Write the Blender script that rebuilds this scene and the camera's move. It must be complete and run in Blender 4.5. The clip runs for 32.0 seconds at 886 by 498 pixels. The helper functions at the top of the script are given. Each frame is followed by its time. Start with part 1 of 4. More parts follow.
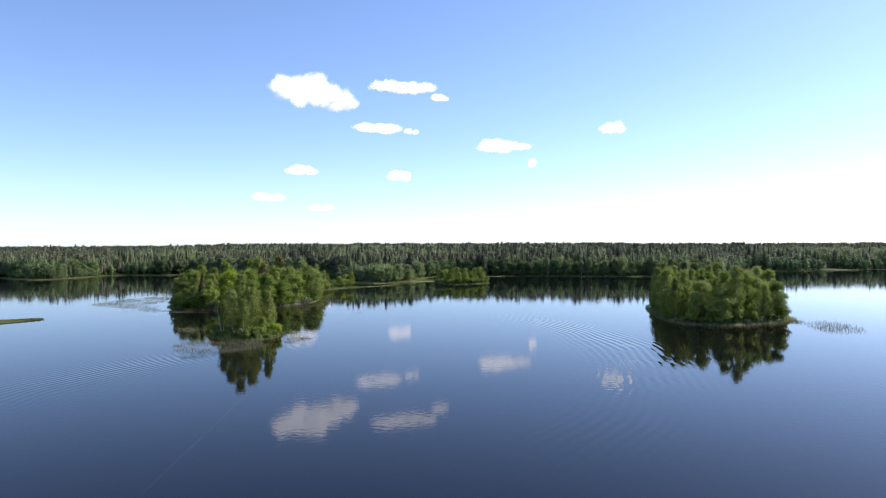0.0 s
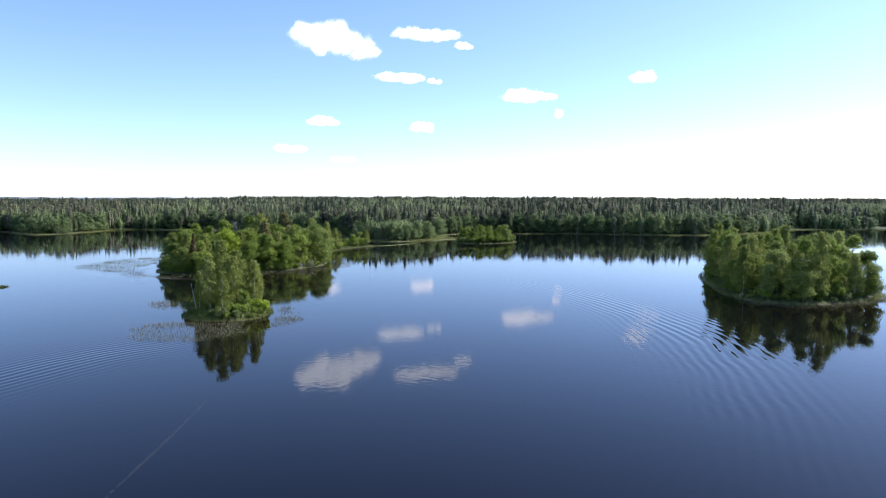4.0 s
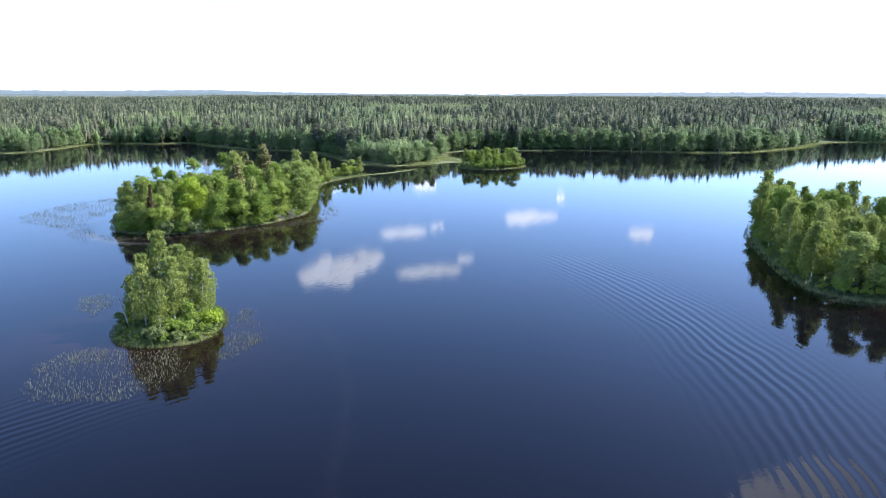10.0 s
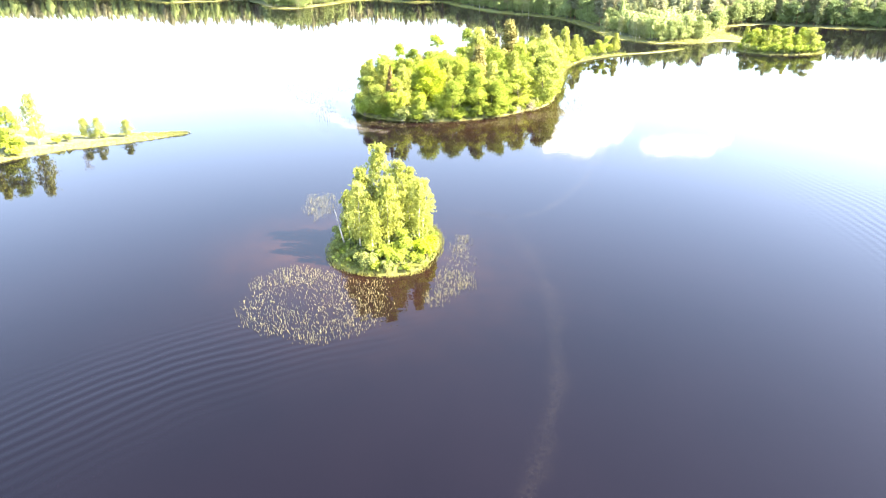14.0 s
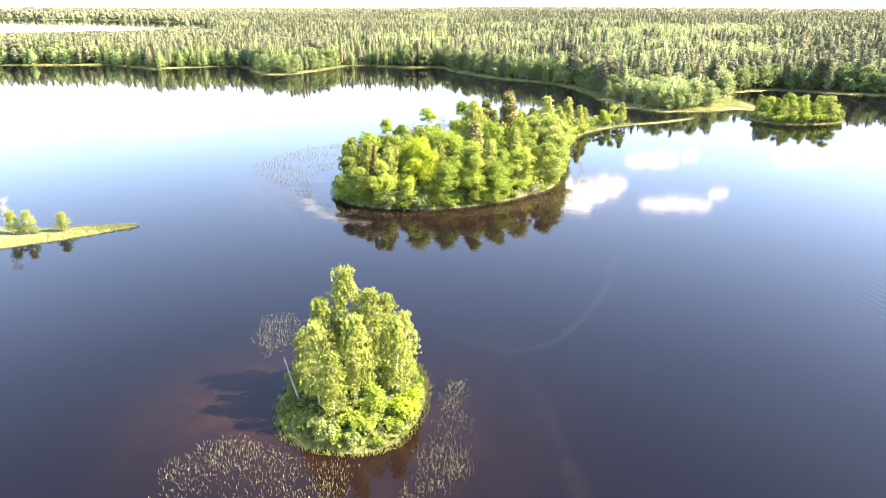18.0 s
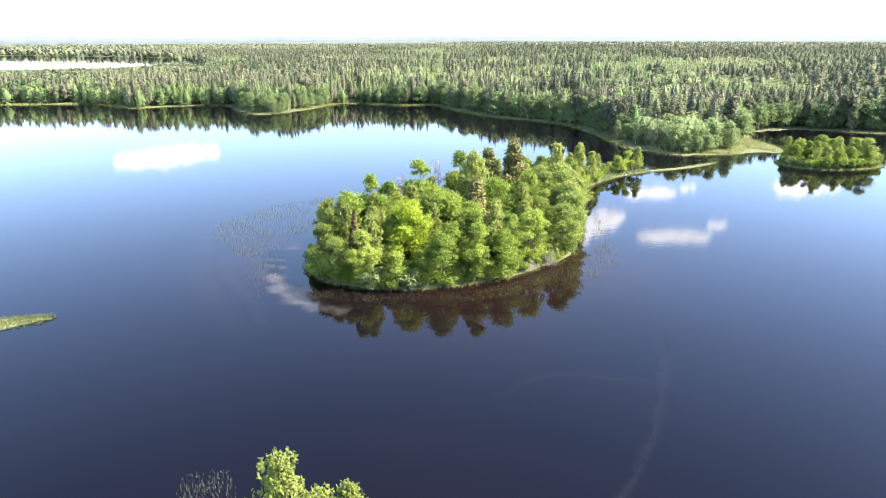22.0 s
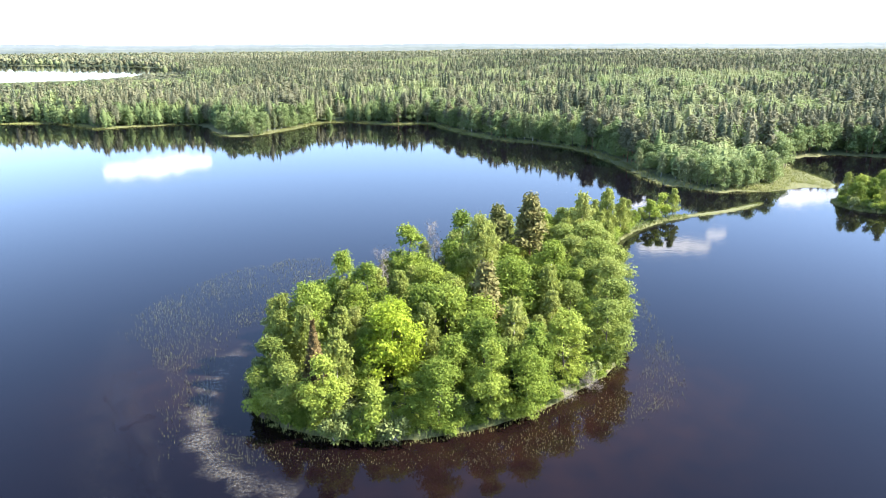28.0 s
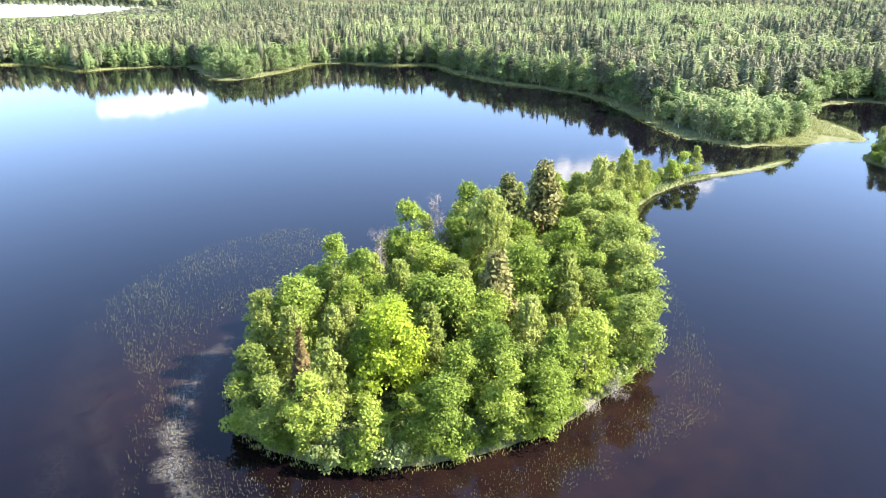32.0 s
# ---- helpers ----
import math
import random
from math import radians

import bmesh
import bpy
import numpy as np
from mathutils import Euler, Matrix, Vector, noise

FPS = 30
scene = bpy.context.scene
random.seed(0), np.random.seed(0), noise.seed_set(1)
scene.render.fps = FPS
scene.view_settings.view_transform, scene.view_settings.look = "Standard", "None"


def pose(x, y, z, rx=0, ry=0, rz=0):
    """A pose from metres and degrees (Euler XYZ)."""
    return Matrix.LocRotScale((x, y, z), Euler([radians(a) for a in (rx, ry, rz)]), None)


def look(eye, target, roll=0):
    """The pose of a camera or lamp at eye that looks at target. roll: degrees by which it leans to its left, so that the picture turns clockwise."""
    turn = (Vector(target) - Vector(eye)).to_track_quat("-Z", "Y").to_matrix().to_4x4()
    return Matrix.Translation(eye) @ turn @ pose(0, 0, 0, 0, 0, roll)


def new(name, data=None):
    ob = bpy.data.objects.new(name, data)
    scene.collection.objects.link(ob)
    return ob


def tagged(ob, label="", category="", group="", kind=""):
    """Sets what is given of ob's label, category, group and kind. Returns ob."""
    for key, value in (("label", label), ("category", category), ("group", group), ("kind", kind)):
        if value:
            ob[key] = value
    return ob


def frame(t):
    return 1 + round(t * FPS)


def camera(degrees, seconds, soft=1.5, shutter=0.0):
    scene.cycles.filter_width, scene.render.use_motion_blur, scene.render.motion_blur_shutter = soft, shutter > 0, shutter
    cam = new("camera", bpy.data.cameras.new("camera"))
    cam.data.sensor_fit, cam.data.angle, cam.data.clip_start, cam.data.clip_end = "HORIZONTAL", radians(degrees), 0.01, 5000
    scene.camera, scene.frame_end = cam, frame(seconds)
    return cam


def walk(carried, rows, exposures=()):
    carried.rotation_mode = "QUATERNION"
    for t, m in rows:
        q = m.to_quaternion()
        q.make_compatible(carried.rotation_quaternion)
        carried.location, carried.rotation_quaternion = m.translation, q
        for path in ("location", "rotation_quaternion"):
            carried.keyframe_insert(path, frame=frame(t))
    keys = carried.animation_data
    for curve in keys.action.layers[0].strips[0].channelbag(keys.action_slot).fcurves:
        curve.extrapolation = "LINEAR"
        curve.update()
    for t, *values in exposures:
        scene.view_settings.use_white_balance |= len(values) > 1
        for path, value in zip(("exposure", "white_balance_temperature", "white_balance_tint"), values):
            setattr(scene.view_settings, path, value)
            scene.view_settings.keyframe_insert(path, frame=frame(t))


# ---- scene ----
PATH = [
    (0, -31.11, -143.32, 21.82, -22.758, -0.075, -0.120),
    (0.5, -29.53, -139.70, 21.53, -21.712, -0.031, -0.063),
    (1, -27.98, -136.14, 21.37, -20.706, -0.023, -0.051),
    (1.5, -26.12, -132.29, 21.30, -20.387, -0.029, -0.010),
    (2, -24.46, -128.50, 21.54, -20.449, -0.051, -0.040),
    (2.5, -22.95, -124.82, 21.94, -20.529, -0.067, -0.000),
    (3, -21.77, -121.45, 22.50, -20.640, -0.121, 0.044),
    (3.5, -20.38, -117.94, 23.09, -20.736, -1.382, 0.112),
    (4, -18.78, -114.65, 23.65, -20.788, -4.118, 0.187),
    (4.5, -17.41, -111.16, 24.35, -20.854, -6.108, 0.228),
    (6.5, -12.35, -99.68, 28.69, -20.994, -6.563, 0.220),
    (7, -11.29, -96.77, 30.09, -21.026, -6.589, 0.221),
    (7.5, -10.30, -94.32, 31.44, -21.070, -6.621, 0.208),
    (8, -9.33, -92.03, 32.90, -21.097, -6.671, 0.168),
    (8.5, -8.44, -89.77, 34.32, -21.137, -6.841, 0.130),
    (9, -7.73, -88.10, 35.68, -21.172, -7.971, 0.135),
    (9.5, -6.89, -85.70, 36.83, -21.000, -10.359, 0.171),
    (10, -6.18, -83.10, 37.86, -20.540, -13.197, 0.197),
    (10.5, -5.59, -80.26, 38.89, -15.186, -16.067, 0.290),
    (11, -4.83, -77.71, 39.94, -9.148, -18.861, 0.359),
    (11.5, -4.08, -75.53, 40.93, -7.840, -21.497, 0.365),
    (12, -3.49, -73.19, 41.97, -6.960, -24.215, 0.352),
    (12.5, -3.13, -70.72, 42.86, -2.723, -24.896, 0.263),
    (13, -2.57, -68.19, 43.65, 0.471, -24.958, 0.281),
    (13.5, -2.05, -66.06, 44.08, 0.457, -25.017, 0.301),
    (15.5, -0.99, -54.80, 44.23, 0.379, -25.160, 0.340),
    (16, -0.83, -51.29, 44.42, 0.357, -23.399, 0.291),
    (16.5, -0.81, -47.73, 44.33, 0.299, -20.876, 0.324),
    (17, -0.76, -44.10, 44.35, 0.256, -20.477, 0.300),
    (17.5, -0.68, -40.56, 44.32, 0.251, -20.462, 0.222),
    (18, -0.59, -36.88, 44.43, 0.231, -20.314, 0.176),
    (18.5, -0.52, -33.27, 44.45, 0.200, -19.906, 0.136),
    (19, -0.49, -29.41, 44.49, 0.173, -19.577, 0.062),
    (19.5, -0.46, -25.72, 44.46, 0.159, -19.267, 0.044),
    (20, -0.41, -21.88, 44.58, 0.117, -18.991, 0.017),
    (20.5, -0.36, -18.27, 44.59, 0.106, -18.684, -0.004),
    (21, -0.36, -14.57, 44.67, 0.052, -18.343, -0.024),
    (21.5, -0.41, -10.78, 44.64, 0.006, -18.017, -0.044),
    (22, -0.38, -6.83, 44.66, -0.029, -17.651, -0.087),
    (22.5, -0.27, -3.28, 44.76, -0.038, -17.349, -0.153),
    (23, -0.03, 0.03, 44.99, 0.000, -17.286, -0.184),
    (23.5, 0.05, 3.51, 45.20, -0.018, -17.279, -0.183),
    (24, 0.10, 7.06, 45.52, -0.045, -17.289, -0.246),
    (24.5, 0.13, 10.61, 45.79, -0.064, -17.305, -0.235),
    (25, 0.17, 14.50, 45.98, -0.084, -17.257, -0.187),
    (25.5, 0.17, 18.23, 46.12, -0.138, -17.218, -0.179),
    (27.5, -0.42, 31.25, 47.79, -0.341, -17.175, -0.266),
    (28, -0.53, 35.08, 48.16, -0.401, -17.139, -0.218),
    (28.5, -0.43, 38.57, 48.50, -0.375, -17.159, -0.304),
    (29, -0.33, 42.10, 48.84, -0.379, -17.135, -0.289),
    (29.5, -0.28, 45.09, 49.31, -0.370, -17.136, -0.284),
    (30, -0.93, 47.16, 50.38, -0.521, -17.300, -0.345),
    (30.5, -1.15, 48.39, 51.03, -0.562, -17.415, -0.390),
    (31, -1.22, 49.09, 51.13, -0.616, -17.789, -0.348),
    (31.5, -1.24, 49.41, 50.94, -0.550, -19.647, -0.275),
    (32, -1.09, 49.68, 50.65, -0.355, -22.463, -0.242),
]


def aim(x, y, z, yaw, pitch, roll):
    a, b = radians(yaw), radians(pitch)
    way = Vector((-math.sin(a) * math.cos(b), math.cos(a) * math.cos(b), math.sin(b)))
    eye = Vector((x, y, z))
    return look(eye, eye + way * 10, roll)


EXPOSURES = [(0, 0.43, 5700, 17), (3.5, 0.55, 5550, 18), (7, 0.88, 5300, 18), (9.5, 1.18, 5300, 16), (10.5, 1.73, 5450, 15), (11.5, 2.66, 6150, 14), (12.5, 3.71, 7150, 15),
             (15.5, 3.73, 7950, 16), (17, 3.28, 7650, 16), (19, 2.68, 7000, 17), (21, 2.38, 6400, 15), (23, 2.28, 6150, 14), (28, 2.15, 6150, 14), (31, 2.19, 6150, 14), (32, 2.37, 6150, 14)]
cam = camera(66.9, 32.0, 0.8)
walk(cam, [(t, aim(*row)) for t, *row in PATH], EXPOSURES)

# ---- sky and sun ----
SUN_AZ, SUN_EL = 91.0, 40.5   # azimuth clockwise from +y
world = bpy.data.worlds.new("sky")
scene.world = world
world.use_nodes = True
wn, wl = world.node_tree.nodes, world.node_tree.links
wn.clear()
sky = wn.new("ShaderNodeTexSky")
sky.sky_type, sky.sun_disc = "NISHITA", False
sky.sun_elevation, sky.sun_rotation = radians(SUN_EL), radians(SUN_AZ)
sky.altitude, sky.air_density, sky.dust_density, sky.ozone_density = 800, 0.82, 0.8, 0.7
bg, wo = wn.new("ShaderNodeBackground"), wn.new("ShaderNodeOutputWorld")
bg.inputs["Strength"].default_value = 0.15
wl.new(sky.outputs[0], bg.inputs["Color"])
wl.new(bg.outputs[0], wo.inputs["Surface"])
sun = new("sun", bpy.data.lights.new("sun", "SUN"))
sun.data.energy, sun.data.angle, sun.data.color = 5.0, radians(0.55), (1.0, 0.92, 0.80)
sx, sy = math.sin(radians(SUN_AZ)), math.cos(radians(SUN_AZ))
sun.matrix_world = look((sx * 100, sy * 100, 100 * math.tan(radians(SUN_EL))), (0, 0, 0))


# ---- materials ----
def mat_new(name):
    m = bpy.data.materials.new(name)
    m.use_nodes = True
    m.node_tree.nodes.clear()
    return m, m.node_tree.nodes, m.node_tree.links


def ramp(n, stops):
    r = n.new("ShaderNodeValToRGB")
    while len(r.color_ramp.elements) < len(stops):
        r.color_ramp.elements.new(0.5)
    for e, (p, c) in zip(r.color_ramp.elements, stops):
        e.position, e.color = p, (*c, 1)
    return r


def leaf_mat(name, dark, mid, light, through_part=0.35, rough=0.55, patch=0.0, by_leaf=0.4):
    """Leaf: colour by leaf and by tree, part of the light passes through."""
    m, n, l = mat_new(name)
    geo, info = n.new("ShaderNodeNewGeometry"), n.new("ShaderNodeObjectInfo")
    a = n.new("ShaderNodeMath")
    a.operation, a.inputs[1].default_value = "MULTIPLY", by_leaf
    l.new(geo.outputs["Random Per Island"], a.inputs[0])
    b = n.new("ShaderNodeMath")
    b.operation, b.inputs[1].default_value = "MULTIPLY_ADD", 1 - by_leaf
    if patch:
        no = n.new("ShaderNodeTexNoise")
        no.inputs["Scale"].default_value, no.inputs["Detail"].default_value = patch, 3
        l.new(geo.outputs["Position"], no.inputs["Vector"])
        sharp = n.new("ShaderNodeMapRange")
        sharp.inputs[1].default_value, sharp.inputs[2].default_value = 0.35, 0.65
        l.new(no.outputs[0], sharp.inputs[0])
        own, tot, frac, both = n.new("ShaderNodeAttribute"), n.new("ShaderNodeMath"), n.new("ShaderNodeMath"), n.new("ShaderNodeMix")
        own.attribute_name, tot.operation, frac.operation = "tree", "ADD", "FRACT"
        l.new(own.outputs["Fac"], tot.inputs[0])
        l.new(info.outputs["Random"], tot.inputs[1])
        l.new(tot.outputs[0], frac.inputs[0])
        both.inputs["Factor"].default_value = 0.55
        l.new(frac.outputs[0], both.inputs["A"])
        l.new(sharp.outputs[0], both.inputs["B"])
        l.new(both.outputs["Result"], b.inputs[0])
    else:
        l.new(info.outputs["Random"], b.inputs[0])
    l.new(a.outputs[0], b.inputs[2])
    r = ramp(n, [(0.0, dark), (0.5, mid), (1.0, light)])
    l.new(b.outputs[0], r.inputs[0])
    p, t, mix, out = n.new("ShaderNodeBsdfPrincipled"), n.new("ShaderNodeBsdfTranslucent"), n.new("ShaderNodeMixShader"), n.new("ShaderNodeOutputMaterial")
    p.inputs["Roughness"].default_value = rough
    p.inputs["Specular IOR Level"].default_value = 0.1
    l.new(r.outputs[0], p.inputs["Base Color"])
    l.new(r.outputs[0], t.inputs["Color"])
    mix.inputs[0].default_value = through_part
    l.new(p.outputs[0], mix.inputs[1])
    l.new(t.outputs[0], mix.inputs[2])
    l.new(mix.outputs[0], out.inputs[0])
    return m


def solid_mat(name, stops, scale=3.0, rough=0.85, bump=0.3, detail=6.0, stretch=(1, 1, 1)):
    """Matte surface whose colour and relief vary by noise in metres."""
    m, n, l = mat_new(name)
    tc, mp, no = n.new("ShaderNodeTexCoord"), n.new("ShaderNodeMapping"), n.new("ShaderNodeTexNoise")
    mp.inputs["Scale"].default_value = stretch
    no.inputs["Scale"].default_value, no.inputs["Detail"].default_value = scale, detail
    r, p, out, bp = ramp(n, stops), n.new("ShaderNodeBsdfPrincipled"), n.new("ShaderNodeOutputMaterial"), n.new("ShaderNodeBump")
    l.new(tc.outputs["Object"], mp.inputs[0])
    l.new(mp.outputs[0], no.inputs["Vector"])
    l.new(no.outputs[0], r.inputs[0])
    l.new(r.outputs[0], p.inputs["Base Color"])
    p.inputs["Roughness"].default_value = rough
    bp.inputs["Strength"].default_value = bump
    l.new(no.outputs[0], bp.inputs["Height"])
    l.new(bp.outputs[0], p.inputs["Normal"])
    l.new(p.outputs[0], out.inputs[0])
    return m


M_BROAD = leaf_mat("leaf_broad", (0.10, 0.15, 0.024), (0.205, 0.27, 0.04), (0.335, 0.39, 0.07), 0.48, by_leaf=0.3)
M_YELLOW = leaf_mat("leaf_maple", (0.19, 0.27, 0.02), (0.27, 0.35, 0.028), (0.34, 0.40, 0.04), 0.42)
M_BIRCH = leaf_mat("leaf_birch", (0.19, 0.225, 0.048), (0.27, 0.305, 0.07), (0.34, 0.365, 0.105), 0.45, 0.7, by_leaf=0.2)
M_PALE = leaf_mat("leaf_pale", (0.13, 0.17, 0.035), (0.215, 0.265, 0.055), (0.31, 0.345, 0.09), 0.45, by_leaf=0.3)
M_WILLOW = leaf_mat("leaf_willow", (0.11, 0.14, 0.04), (0.165, 0.20, 0.06), (0.24, 0.265, 0.095), 0.3)
M_PINE = leaf_mat("needle_pine", (0.085, 0.10, 0.03), (0.135, 0.14, 0.042), (0.20, 0.175, 0.062), 0.25)
M_SPRUCE = leaf_mat("needle_spruce", (0.022, 0.045, 0.014), (0.04, 0.07, 0.02), (0.065, 0.095, 0.03), 0.12)
M_DRY = leaf_mat("twig_dry", (0.16, 0.135, 0.105), (0.22, 0.19, 0.155), (0.30, 0.27, 0.23), 0.1)
M_RUST = leaf_mat("needle_rusty", (0.06, 0.05, 0.018), (0.095, 0.072, 0.025), (0.135, 0.095, 0.036), 0.12)
# far foliage: distance haze put into the leaf colours, greyer and bluer
M_HAZEBROAD = leaf_mat("leaf_hazed_broad", (0.105, 0.155, 0.06), (0.18, 0.235, 0.085), (0.265, 0.315, 0.12), 0.36, 0.6, 0.012, 0.2)
M_HAZEBIRCH = leaf_mat("leaf_hazed_birch", (0.15, 0.185, 0.085), (0.215, 0.245, 0.11), (0.29, 0.31, 0.145), 0.36, 0.6, 0.012, 0.2)
M_HAZESPRUCE = leaf_mat("needle_hazed_spruce", (0.058, 0.075, 0.045), (0.09, 0.108, 0.06), (0.132, 0.15, 0.082), 0.2, 0.6, 0.012, 0.2)
M_HAZEPINE = leaf_mat("needle_hazed_pine", (0.10, 0.11, 0.062), (0.148, 0.15, 0.082), (0.20, 0.195, 0.108), 0.2, 0.6, 0.012, 0.2)
M_REED = leaf_mat("reed_blade", (0.135, 0.135, 0.065), (0.20, 0.195, 0.09), (0.30, 0.28, 0.16), 0.3)
M_SEDGE = leaf_mat("sedge_blade", (0.125, 0.145, 0.04), (0.19, 0.205, 0.06), (0.27, 0.275, 0.10), 0.35)
M_UNDER = leaf_mat("leaf_herb", (0.07, 0.10, 0.02), (0.12, 0.165, 0.03), (0.19, 0.235, 0.06), 0.35)
# horizon ridges: distance haze painted into the colour, each ridge paler and bluer
M_HAZE_HILLS = [solid_mat("hazed_hills_far", [(0.35, (0.055, 0.07, 0.05)), (0.65, (0.10, 0.115, 0.075))], 0.01, 0.95, 0.0, 6, (1, 1, 6)),
           solid_mat("hazed_hills_farther", [(0.35, (0.075, 0.092, 0.078)), (0.65, (0.105, 0.122, 0.1))], 0.01, 0.95, 0.0, 6, (1, 1, 6)),
           solid_mat("hazed_hills_farthest", [(0.35, (0.10, 0.12, 0.115)), (0.65, (0.125, 0.145, 0.135))], 0.006, 0.95, 0.0, 6, (1, 1, 6))]
M_BARK = solid_mat("bark_dark", [(0.3, (0.05, 0.04, 0.03)), (0.7, (0.13, 0.105, 0.08))], 4, 0.9, 0.6, 8, (1, 1, 0.2))
M_BIRCHBARK = solid_mat("bark_birch", [(0.36, (0.06, 0.055, 0.05)), (0.46, (0.50, 0.48, 0.44)), (0.8, (0.68, 0.66, 0.61))], 3, 0.7, 0.3, 6, (1, 1, 2.5))
M_PINEBARK = solid_mat("bark_pine", [(0.3, (0.12, 0.06, 0.03)), (0.7, (0.26, 0.14, 0.075))], 4, 0.9, 0.5, 8, (1, 1, 0.3))
M_GREYWOOD = solid_mat("wood_grey", [(0.3, (0.24, 0.21, 0.18)), (0.7, (0.46, 0.42, 0.37))], 5, 0.85, 0.4, 6, (1, 1, 0.2))


def ground_mat():
    m, n, l = mat_new("ground_soil")
    geo = n.new("ShaderNodeNewGeometry")
    no, no2 = n.new("ShaderNodeTexNoise"), n.new("ShaderNodeTexNoise")
    no.inputs["Scale"].default_value, no.inputs["Detail"].default_value = 0.08, 8
    no2.inputs["Scale"].default_value, no2.inputs["Detail"].default_value = 1.3, 6
    for k in (no, no2):
        l.new(geo.outputs["Position"], k.inputs["Vector"])
    wood = ramp(n, [(0.3, (0.03, 0.045, 0.014)), (0.7, (0.065, 0.085, 0.025))])
    marsh = ramp(n, [(0.3, (0.07, 0.08, 0.025)), (0.55, (0.125, 0.13, 0.045)), (0.8, (0.20, 0.185, 0.09))])
    bed = ramp(n, [(0.3, (0.05, 0.03, 0.018)), (0.7, (0.09, 0.06, 0.035))])
    l.new(no2.outputs[0], wood.inputs[0])
    l.new(no2.outputs[0], marsh.inputs[0])
    l.new(no2.outputs[0], bed.inputs[0])
    sep = n.new("ShaderNodeSeparateXYZ")
    l.new(geo.outputs["Position"], sep.inputs[0])
    add = n.new("ShaderNodeMath")
    add.operation, add.inputs[1].default_value = "MULTIPLY_ADD", 0.9
    l.new(no.outputs[0], add.inputs[0])
    l.new(sep.outputs["Z"], add.inputs[2])
    up = n.new("ShaderNodeMapRange")
    up.inputs[1].default_value, up.inputs[2].default_value = 0.7, 1.1
    l.new(add.outputs[0], up.inputs[0])
    low = n.new("ShaderNodeMapRange")
    low.inputs[1].default_value, low.inputs[2].default_value = -0.05, 0.05
    l.new(sep.outputs["Z"], low.inputs[0])
    m1, m2 = n.new("ShaderNodeMix"), n.new("ShaderNodeMix")
    m1.data_type = m2.data_type = "RGBA"
    l.new(low.outputs[0], m1.inputs["Factor"])
    l.new(bed.outputs[0], m1.inputs["A"])
    l.new(marsh.outputs[0], m1.inputs["B"])
    l.new(up.outputs[0], m2.inputs["Factor"])
    l.new(m1.outputs["Result"], m2.inputs["A"])
    l.new(wood.outputs[0], m2.inputs["B"])
    p, out, bp = n.new("ShaderNodeBsdfPrincipled"), n.new("ShaderNodeOutputMaterial"), n.new("ShaderNodeBump")
    p.inputs["Roughness"].default_value = 0.95
    bp.inputs["Strength"].default_value, bp.inputs["Distance"].default_value = 0.6, 0.3
    l.new(no2.outputs[0], bp.inputs["Height"])
    l.new(bp.outputs[0], p.inputs["Normal"])
    l.new(m2.outputs["Result"], p.inputs["Base Color"])
    l.new(p.outputs[0], out.inputs[0])
    return m


